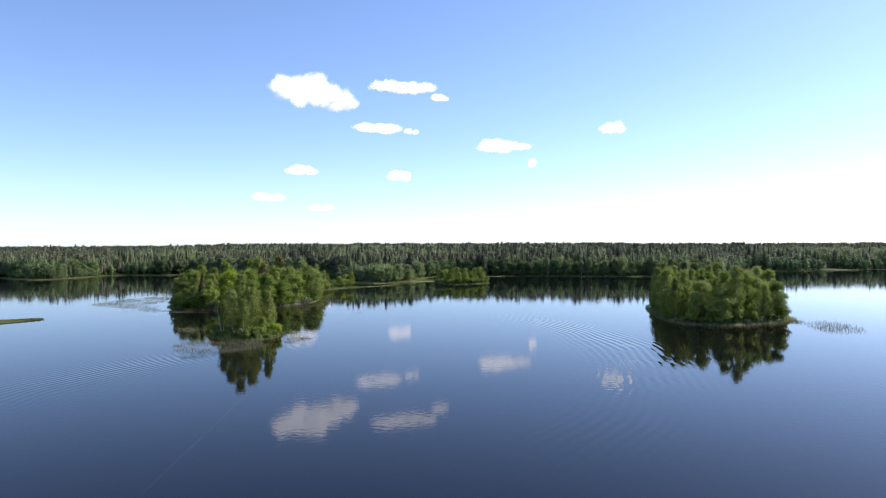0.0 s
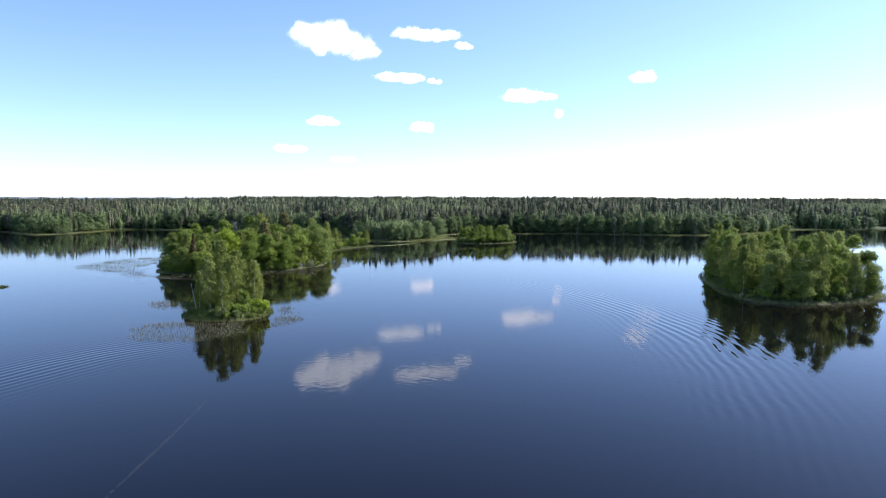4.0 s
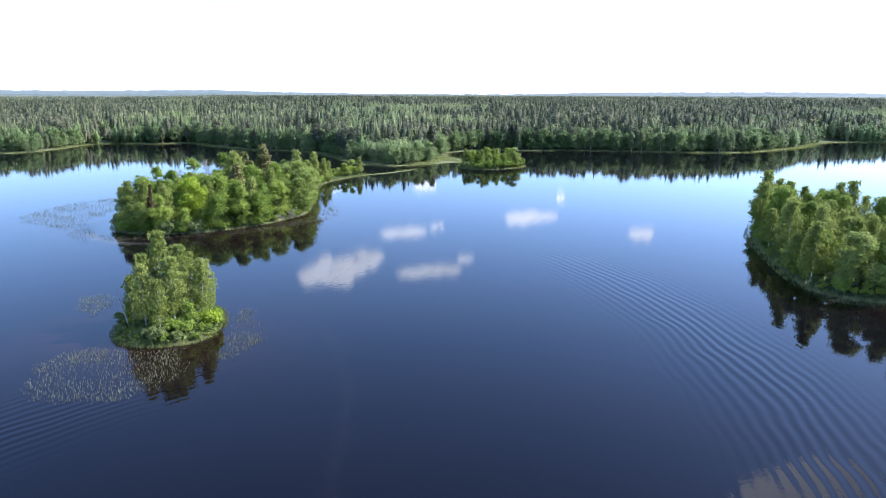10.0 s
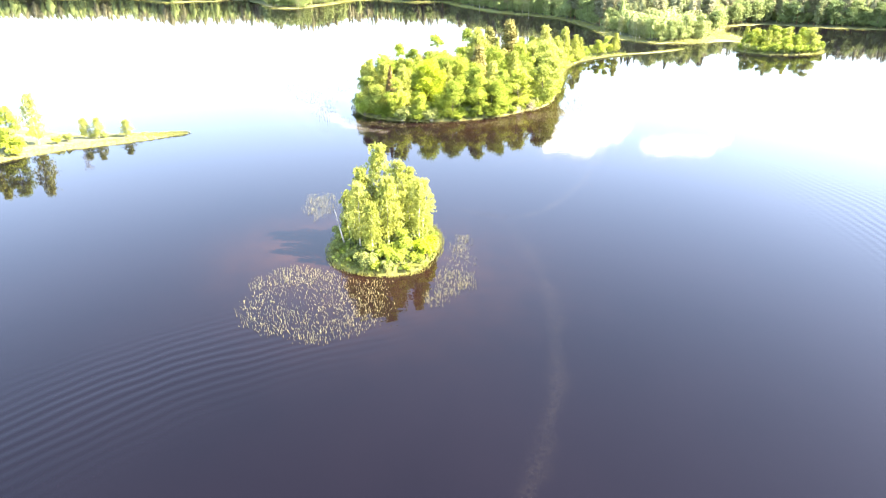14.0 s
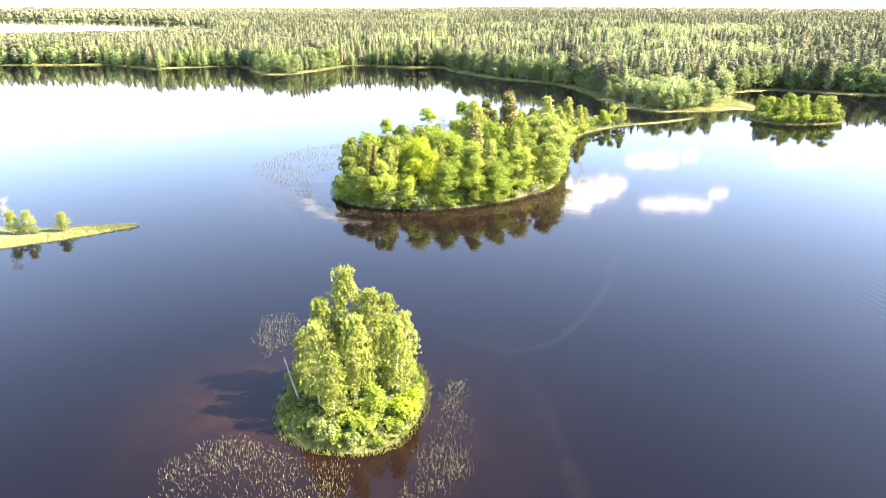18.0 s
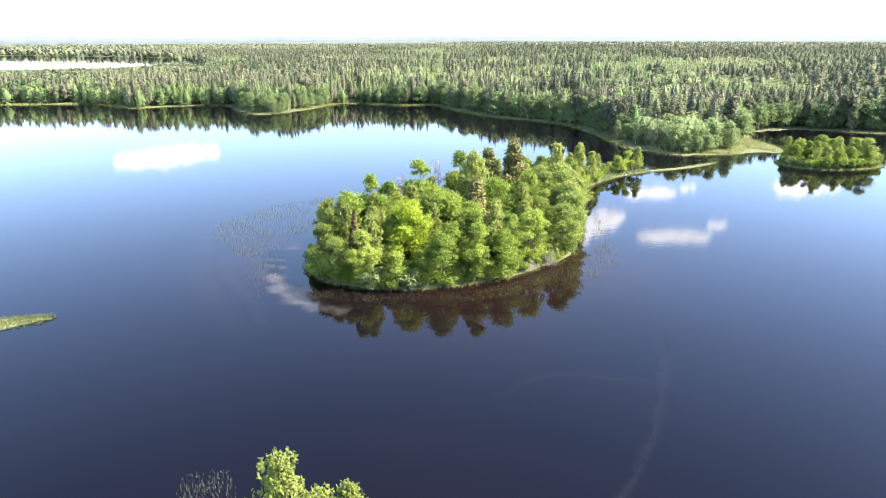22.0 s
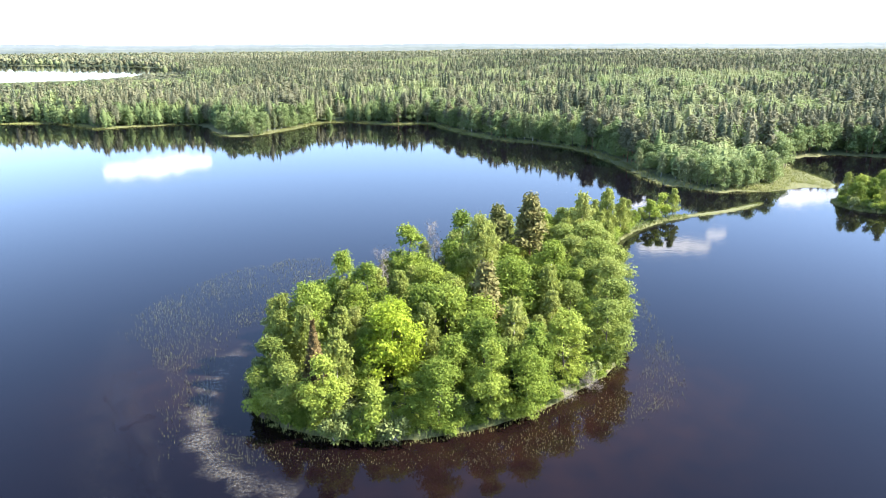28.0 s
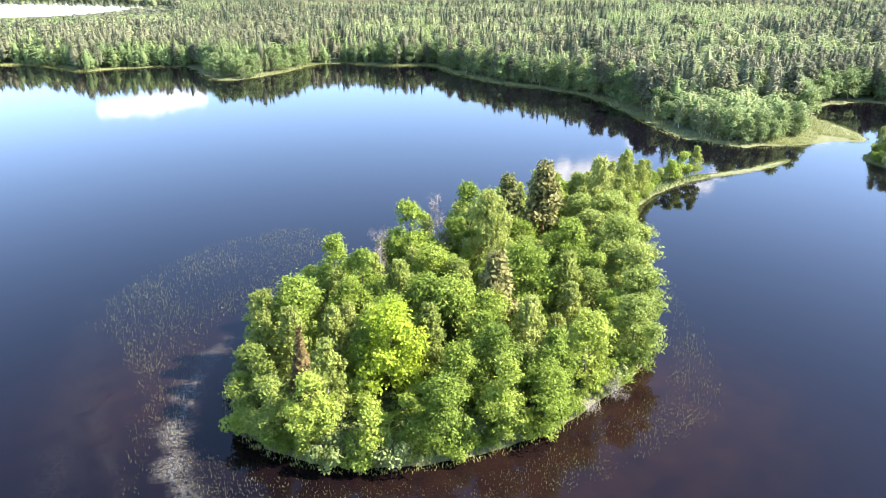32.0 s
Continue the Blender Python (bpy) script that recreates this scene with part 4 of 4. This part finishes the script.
def low_tree(kind, rng, k, size):
    """Few large sprays in a unit tree: 1 m tall, 1 m radius."""
    u = rng.uniform(0, 1, k)
    a = rng.uniform(0, 2 * np.pi, k)
    if kind == "spruce":
        u = u ** 1.4
        r = (1 - u) ** 0.8 * rng.uniform(0.4, 1, k)
        z = 0.05 + 0.95 * u - 0.05 * r
    elif kind == "pine":
        r = np.sqrt(np.maximum(0, 1 - (1.6 * u - 0.6) ** 2)) * rng.uniform(0.55, 1, k) * (1 - 0.3 * u)
        z = 0.3 + 0.68 * u
    else:
        r = np.sqrt(np.maximum(0, 1 - (1.75 * u - 0.75) ** 2)) * rng.uniform(0.7, 1.05, k) + 0.05
        z = 0.06 + 0.92 * u
    at = np.stack([r * np.cos(a), r * np.sin(a), z * TALL], 1)
    out = np.stack([np.cos(a), np.sin(a), (0.9 if kind != "spruce" else 0.4) * (u - 0.3) + 0.25], 1)
    v = leaves(rng, at, unit(out), size, up=0.3, wild=0.3, long=1.6, droop=0.6 if kind == "spruce" else 0.2)
    v[:, 2] = np.maximum(v[:, 2] / TALL, 0.0)
    return v


def low_core(kind, rng, sides=7, thin=1):
    """Rough solid heart of a unit tree, five rings of uneven width."""
    if kind == "spruce":
        prof = [(0.04, 0.75), (0.25, 0.78), (0.5, 0.5), (0.75, 0.26), (1.0, 0.02)]
    elif kind == "pine":
        prof = [(0.2, 0.3), (0.4, 0.75), (0.62, 0.78), (0.86, 0.5), (0.98, 0.04)]
    else:
        prof = [(0.03, 0.35), (0.25, 0.8), (0.5, 0.84), (0.78, 0.6), (0.97, 0.05)]
    prof = prof[::thin]
    ang = np.linspace(0, 2 * np.pi, sides, endpoint=False)
    v = []
    for z, r in prof:
        rr = 0.72 * r * rng.uniform(0.6, 1.2, sides)
        v.append(np.stack([rr * np.cos(ang), rr * np.sin(ang), np.clip(z + rng.normal(size=sides) * 0.025, 0, 1)], 1))
    f = [(i * sides + j, i * sides + (j + 1) % sides, (i + 1) * sides + (j + 1) % sides, (i + 1) * sides + j) for i in range(len(prof) - 1) for j in range(sides)]
    return np.concatenate(v), np.array(f)


def woods(name, kind, mat, rows, k, size, label, variants=4, seed=0, sides=7, thin=1):
    """Many far trees as one growth: rows of x, y, z, height, radius, turn."""
    if not len(rows):
        return
    rng = np.random.default_rng(seed)
    cores = [low_core(kind, rng, sides, thin) for _ in range(variants)]
    shapes = np.stack([np.concatenate([c[0], low_tree(kind, rng, k, size)]) for c in cores])
    base = shapes[rng.integers(0, variants, len(rows))]
    n_core = len(cores[0][0])
    one = np.concatenate([cores[0][1], n_core + quads(np.zeros((4 * k, 3)))])
    c, s = np.cos(rows[:, 5])[:, None], np.sin(rows[:, 5])[:, None]
    x = (base[..., 0] * c - base[..., 1] * s) * rows[:, 4:5] + rows[:, 0:1]
    y = (base[..., 0] * s + base[..., 1] * c) * rows[:, 4:5] + rows[:, 1:2]
    z = base[..., 2] * rows[:, 3:4] + rows[:, 2:3]
    v = np.stack([x, y, z], -1).reshape(-1, 3)
    faces = (one[None] + (np.arange(len(rows)) * (n_core + 4 * k))[:, None, None]).reshape(-1, 4)
    me = mesh_of(name, v, faces, mat)
    me.attributes.new("tree", "FLOAT", "POINT").data.foreach_set("value", np.repeat(rng.uniform(0, 1, len(rows)), n_core + 4 * k).astype(np.float32))
    tagged(new(name, me), label, "forest", kind="stuff")


FORMS = ("round", "round", "spruce", "pine")
CELL = 30.0


def grove(seed, share):
    """A square stand of trees, 30 m wide, with the given shares of alder, birch, spruce and pine."""
    r = np.random.default_rng(seed)
    vs, fs, ms, ts, base = [], [], [], [], 0
    n = 6
    for i in range(n * n):
        x, y = (i % n + r.uniform(0.1, 0.9)) * CELL / n - CELL / 2, (i // n + r.uniform(0.1, 0.9)) * CELL / n - CELL / 2
        kd = int(r.choice(4, p=share))
        h = (15.5, 17.5, 20, 19.5)[kd] * r.uniform(0.78, 1.08) * (0.78 if r.uniform() < 0.15 else 1)
        w = (5.0, 4.1, 3.7, 4.1)[kd] * r.uniform(0.8, 1.25) * (h / 18) ** 0.5
        k = 240
        cv, cf = low_core(FORMS[kd], r, 5, 2)
        lv = low_tree(FORMS[kd], r, k, (0.19, 0.19, 0.21, 0.21)[kd])
        v = np.concatenate([cv, lv]) * (w, w, 0.72 * h) + (x, y, 0.28 * h)
        f = np.concatenate([cf, len(cv) + quads(lv)])
        vs.append(v)
        fs.append(f + base)
        ms.append(np.full(len(f), kd))
        ts.append(np.full(len(v), r.uniform()))
        base += len(v)
    me = mesh_of("grove", np.concatenate(vs), np.concatenate(fs), M_HAZEBROAD)
    for m in (M_HAZEBIRCH, M_HAZESPRUCE, M_HAZEPINE):
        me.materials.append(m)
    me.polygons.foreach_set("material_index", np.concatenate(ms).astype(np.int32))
    me.attributes.new("tree", "FLOAT", "POINT").data.foreach_set("value", np.concatenate(ts).astype(np.float32))
    return me


rw = np.random.default_rng(77)
cand, d = [], 225.0
while d < 2700:
    s = max(4.1, d / 108)
    az = np.arange(radians(-44), radians(76), s / d)
    az = az + rw.uniform(-0.4, 0.4, len(az)) * s / d
    dd = d + rw.uniform(-0.45, 0.45, len(az)) * s
    cand.append(np.stack([dd * np.sin(az), dd * np.cos(az), np.full(len(az), s)], 1))
    d += s
cand = np.concatenate(cand)
xy = cand[:, :2]
shore = land(xy)
OPEN = [(131, 284, 9), (112, 262, 3), (150, 305, 12), (-66, 480, 9), (-40, 455, 8), (470, 318, 14), (560, 300, 26)]   # marsh without trees
clear = np.array([np.hypot(xy[:, 0] - a, xy[:, 1] - b) > r for a, b, r in OPEN]).all(0)
ok = (shore > 3.5 + 3 * ripple2(xy, 9, 3)) & clear
cand, xy, shore = cand[ok], xy[ok], shore[ok]
# square stands further in from the shore
SHARES = [(0.06, 0.14, 0.22, 0.58), (0.14, 0.24, 0.36, 0.26), (0.30, 0.40, 0.15, 0.15), (0.54, 0.42, 0.02, 0.02)]
GROVES = [[grove(500 + 10 * a + b, p) for b in range(3)] for a, p in enumerate(SHARES)]
ci, cj = np.meshgrid(np.arange(-50, 50), np.arange(0, 48))
ci, cj = ci.ravel(), cj.ravel()
mid = np.stack([(ci + 0.5) * CELL, (cj + 0.5) * CELL], 1)
far, bear = np.hypot(*mid.T), np.degrees(np.arctan2(mid[:, 0], mid[:, 1]))
least = np.min([land(mid + (a * CELL / 2, b * CELL / 2)) for a in (-1, 0, 1) for b in (-1, 0, 1)], 0)
young_stand = (mid[:, 0] < -0.36 * mid[:, 1] + 30) & (far > 500) & (mid[:, 1] < 1170)
points = ((mid[:, 0] > 40) & (mid[:, 0] < 147) & (mid[:, 1] < 315)) | ((np.abs(mid[:, 0] + 112) < 43) & (mid[:, 1] < 443))
bog = np.array([np.hypot(mid[:, 0] - a, mid[:, 1] - b) < r + 21 for a, b, r in OPEN]).any(0)
full = (least > 9) & (far < 1300) & (bear > -42) & (bear < 73) & ~young_stand & ~points & ~bog
stand = 0.8 * ripple2(mid, 60, 1.5) + 0.8 * ripple2(mid, 150, 0.4) + 0.25 * ripple2(mid, 21, 2.2)
sort = np.digitize(stand, (-0.4, 0.05, 0.4))
taken = set(zip(ci[full].tolist(), cj[full].tolist()))
ground_at = height(mid)
rg = np.random.default_rng(12)
homes = {}
for c in np.flatnonzero(full):
    sector = int((bear[c] + 60) // 12), far[c] > 800
    if sector not in homes:
        homes[sector] = tagged(new("woods"), "dense mixed woods of dark conifers and paler birches", "forest", kind="stuff")
    ob = new("grove", GROVES[int(sort[c])][int(rg.integers(3))])
    ob.parent = homes[sector]
    ob.matrix_basis = pose(float(mid[c, 0]), float(mid[c, 1]), float(ground_at[c]), 0, 0, 90.0 * int(rg.integers(4))) @ Matrix.Diagonal((1, 1, float(rg.uniform(0.9, 1.08)), 1))
free = np.array([(int(math.floor(a / CELL)), int(math.floor(b / CELL))) not in taken for a, b in xy])
cand, xy, shore = cand[free], xy[free], shore[free]
dist = np.hypot(xy[:, 0], xy[:, 1])
patch = 0.9 * ripple2(xy, 38, 1.5) + 0.5 * ripple2(xy, 13, 2.2) + 0.9 * ripple2(xy, 95, 0.4)
u = rw.uniform(0, 1, len(xy))
inner = np.clip((shore - 6) / 25, 0, 1)
kind = np.where(u < 0.26 + 0.44 * (1 - inner), 0, np.where(u < 0.46 + 0.34 * (1 - inner) - 0.24 * patch, 1, np.where(u < 0.72 - 0.25 * patch, 2, 3)))   # broad, birch, spruce, pine
tall = np.array([14.5, 16.5, 18.5, 18])[kind] * (0.7 + 0.3 * np.clip(shore / 14, 0, 1)) * rw.uniform(0.8, 1.08, len(xy))
# past 850 m mostly conifers, their dull tones standing in for distance haze
kind = np.where(dist > 850, np.where(u < 0.12, 1, np.where(u < 0.56, 2, 3)), kind)
thicket = ((xy[:, 0] > 55) & (xy[:, 0] < 132) & (xy[:, 1] < 300)) | ((np.abs(xy[:, 0] + 112) < 28) & (xy[:, 1] < 428))      # low leafy points of land
kind = np.where(thicket, (u > 0.6).astype(int), kind)
tall = np.where(thicket, rw.uniform(6, 11.5, len(xy)), tall)
tall = np.where(dist > 1200, np.minimum(tall, 17), tall)
low = (xy[:, 0] < -0.36 * xy[:, 1] + 10) & (dist > 520) & (xy[:, 1] < 1150)      # younger stand in front of the second lake
tall = np.where(low, np.minimum(tall, np.maximum(46 * (1 - dist / 1150) - 4, 4) * rw.uniform(0.8, 1.1, len(xy))), tall)
wide = np.array([4.1, 3.4, 3.0, 3.3])[kind] * rw.uniform(0.85, 1.2, len(xy)) * np.clip(cand[:, 2] / 4.3, 1, 5) ** 0.85
zz = height(xy) - 0.2
rows = np.column_stack([xy, zz, tall, wide, rw.uniform(0, 6.28, len(xy))])
WOODS = [("woods_alder", "round", M_HAZEBROAD, "dense green leafy woods along the far shore"), ("woods_birch", "round", M_HAZEBIRCH, "pale green birch woods along the far shore"),
         ("woods_spruce", "spruce", M_HAZESPRUCE, "dark green pointed spruce woods behind the shore"), ("woods_pine", "pine", M_HAZEPINE, "olive brown pine woods behind the shore")]
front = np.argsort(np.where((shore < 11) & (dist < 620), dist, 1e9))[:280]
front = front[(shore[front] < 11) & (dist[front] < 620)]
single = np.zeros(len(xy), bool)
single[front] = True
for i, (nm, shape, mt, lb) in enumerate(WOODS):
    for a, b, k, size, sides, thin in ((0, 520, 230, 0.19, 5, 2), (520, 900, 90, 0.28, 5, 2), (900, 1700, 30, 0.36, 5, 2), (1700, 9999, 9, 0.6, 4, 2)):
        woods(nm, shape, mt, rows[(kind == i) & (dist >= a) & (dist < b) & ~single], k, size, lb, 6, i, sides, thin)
SHORE_KINDS = [("alder_tree", "green leafy alder at the far lake shore", 12), ("birch_tree", "pale green birch at the far lake shore", 13),
               ("spruce_tree", "dark green pointed spruce near the far shore", 18), ("pine_tree", "olive pine with bare lower stem near the far shore", 15)]
for j in front:
    nm, lb, h0 = SHORE_KINDS[kind[j]]
    s = float(tall[j]) / h0
    w = float(np.clip(s, 0.6, 1.3)) * 1.05
    plant(f"far{kind[j]}{int(j) % 2}", nm, float(xy[j, 0]), float(xy[j, 1]), float(zz[j]), w, float(rows[j, 5]) * 57, lb, "tree", "trees along the far shore", s / w)


# ---- reeds and sedge ----
def blades(name, xy, z, tall, wide, mat, label, seed=0, lean=0.25):
    """A growth of narrow tapering blades, each a bent sliver."""
    r = np.random.default_rng(seed)
    k = len(xy)
    a = r.uniform(0, 2 * np.pi, k)
    side = np.stack([np.cos(a), np.sin(a), 0 * a], 1)
    h = tall * r.uniform(0.5, 1.2, k)
    tip = r.normal(size=(k, 2)) * lean * h[:, None]
    root = np.column_stack([xy, z])
    w = (wide * r.uniform(0.6, 1.4, k))[:, None]
    mid = root + np.column_stack([tip * 0.3, 0.6 * h])
    top = root + np.column_stack([tip, h])
    v = np.stack([root - side * w, root + side * w, mid + side * w * 0.8, mid - side * w * 0.8, mid - side * w * 0.8, mid + side * w * 0.8, top + side * w * 0.1, top - side * w * 0.1], 1).reshape(-1, 3)
    tagged(new(name, mesh_of(name, v, quads(v), mat)), label, "reeds", kind="stuff")


def patch_points(r, poly, n, clump=0.8):
    """Places scattered in clumps over an outline."""
    p = rounded(poly, 1)
    q = r.uniform(p.min(0), p.max(0), (n * 7, 2))
    thin = np.clip((inside_by(p, q) + 1.2 * ripple2(q, 2.6, 7)) / 1.8, 0, 1) * (0.55 + 0.45 * ripple2(q, 5, 3))
    q = q[(r.uniform(0, 1, len(q)) < thin) & (ripple2(q, 1.6, 5) + 0.5 * ripple2(q, 0.6, 1) > -clump)]
    return q[:n]


rr = np.random.default_rng(31)
ISLET_REEDS = [(-29.5, 8), (-30, 17), (-26, 24.5), (-19, 24), (-14, 21), (-9, 20.5), (-8, 9), (-10, 5), (-16, 3), (-23, 4)]
ISLET_REEDS_E = [(-5, 12), (1, 14), (3, 22), (2.5, 36), (-1.5, 36), (-2.5, 26), (-5, 19)]
ISLET_REEDS_W = [(-29, 54), (-21, 55), (-20, 44), (-26, 40)]
MAIN_REEDS_W = [(-59, 145), (-54, 166), (-45, 178), (-30, 187), (-22, 178), (-27, 160), (-36, 140), (-34, 126), (-30, 108), (-34, 104), (-38, 112), (-44, 130)]
MAIN_REEDS_S = [(-34, 118), (-27, 112), (-12, 106.5), (2, 108), (20, 118), (30, 125), (34, 118), (20, 107), (6, 103), (-15, 102), (-30, 104)]
MAIN_REEDS_E = [(31, 130), (38, 160), (40.5, 160), (39, 138), (38, 124), (31, 115), (26, 115)]
for poly, n, tl in ((ISLET_REEDS, 3600, 0.5), (ISLET_REEDS_E, 1300, 0.5), (ISLET_REEDS_W, 800, 0.5), (MAIN_REEDS_W, 6800, 0.55), (MAIN_REEDS_S, 2600, 0.45), (MAIN_REEDS_E, 1100, 0.6),
                    ([(143, 1), (152, -6), (146, -20), (136, -28), (124, -27), (130, -14)], 1100, 0.9), ([(103, 14), (101, 3), (108, -5), (120, -7), (133, -6), (146, -2), (142, 3), (122, -1), (109, 3)], 2600, 0.8)):
    q = patch_points(rr, poly, n)
    blades("reed_bed", q, np.full(len(q), -0.15), tl, 0.017, M_REED, "sparse pale yellow-green reeds standing in shallow water", int(n))


def fringe(poly, lo, hi, n, tall, wide, label, seed, region=None):
    """Sedge along an outline, from lo to hi metres inside it."""
    r = np.random.default_rng(seed)
    p = poly
    seg = np.roll(p, -1, 0) - p
    ln = np.hypot(*seg.T)
    if region is not None:
        ln = ln * np.array([region(a) for a in p])
    i = r.choice(len(p), n, p=ln / ln.sum())
    q = p[i] + seg[i] * r.uniform(0, 1, (n, 1))
    nrm = np.stack([seg[i, 1], -seg[i, 0]], 1) / np.maximum(np.hypot(*seg[i].T)[:, None], 1e-6)
    flip = np.sign(inside_by(p, p[i] + seg[i] * 0.5 + nrm * 0.05))[:, None]
    q = q + nrm * flip * r.uniform(lo, hi, (n, 1))
    blades("sedge", q, np.maximum(height(q), -0.2) - 0.05, tall, wide, M_SEDGE, label, seed, 0.35)


SEDGE = "band of yellow-green sedge along the water's edge"
fringe(SHORES["main"], -1.5, 1.2, 9000, 0.8, 0.03, SEDGE, 41)
fringe(SHORES["islet"], -1.0, 1.2, 5000, 0.8, 0.03, SEDGE, 42)
fringe(SHORES["east"], -2.0, 0.6, 3500, 1.0, 0.04, SEDGE, 43)
fringe(SHORES["small"], -1.5, 1.2, 2500, 0.9, 0.06, SEDGE, 44)
fringe(SHORES["west"], -0.8, 3.5, 12000, 0.5, 0.04, SEDGE, 45, lambda a: a[0] > -130)
fringe(SHORES["bar"], -0.3, 1.0, 1500, 0.5, 0.035, SEDGE, 48)
fringe(SHORES["shoal"], -1.0, 14.0, 9000, 0.6, 0.04, SEDGE, 46)
fringe(MAIN_SHORE, -2.5, 5.0, 16000, 1.0, 0.10, SEDGE, 47, lambda a: abs(a[0]) < 560 and a[1] > 200)

# low wooded hills on the horizon, three ridges one behind the other
hx = np.radians(np.linspace(-60, 85, 900))
for near, top, wave, mt in ((2750, 17, 4.0, M_HAZE_HILLS[0]), (3600, 27, 4.0, M_HAZE_HILLS[1]), (5000, 39, 6.0, M_HAZE_HILLS[2])):
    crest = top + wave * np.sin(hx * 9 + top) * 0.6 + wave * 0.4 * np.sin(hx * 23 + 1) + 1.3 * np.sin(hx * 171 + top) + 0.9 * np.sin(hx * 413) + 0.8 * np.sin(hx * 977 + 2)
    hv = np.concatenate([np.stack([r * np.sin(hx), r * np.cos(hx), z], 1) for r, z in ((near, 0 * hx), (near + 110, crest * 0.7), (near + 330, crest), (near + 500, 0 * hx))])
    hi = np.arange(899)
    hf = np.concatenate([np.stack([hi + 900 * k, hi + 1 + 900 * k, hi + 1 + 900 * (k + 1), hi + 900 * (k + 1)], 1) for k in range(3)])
    tagged(new("backdrop", mesh_of("backdrop", hv, hf, mt, True)), "wooded hills on the horizon, haze painted pale blue-green into their colour", "hills", kind="structure")

# snag on the islet
tagged(new("dead_trunk", mesh_of("dead_trunk", *tube([(-17.4, 30.2, 0.2), (-18.0, 29.7, 3.4), (-18.6, 29.1, 7.0)], [0.16, 0.12, 0.05], 8), M_GREYWOOD, True)),
       "bleached bare dead trunk leaning over the islet's edge", "tree")
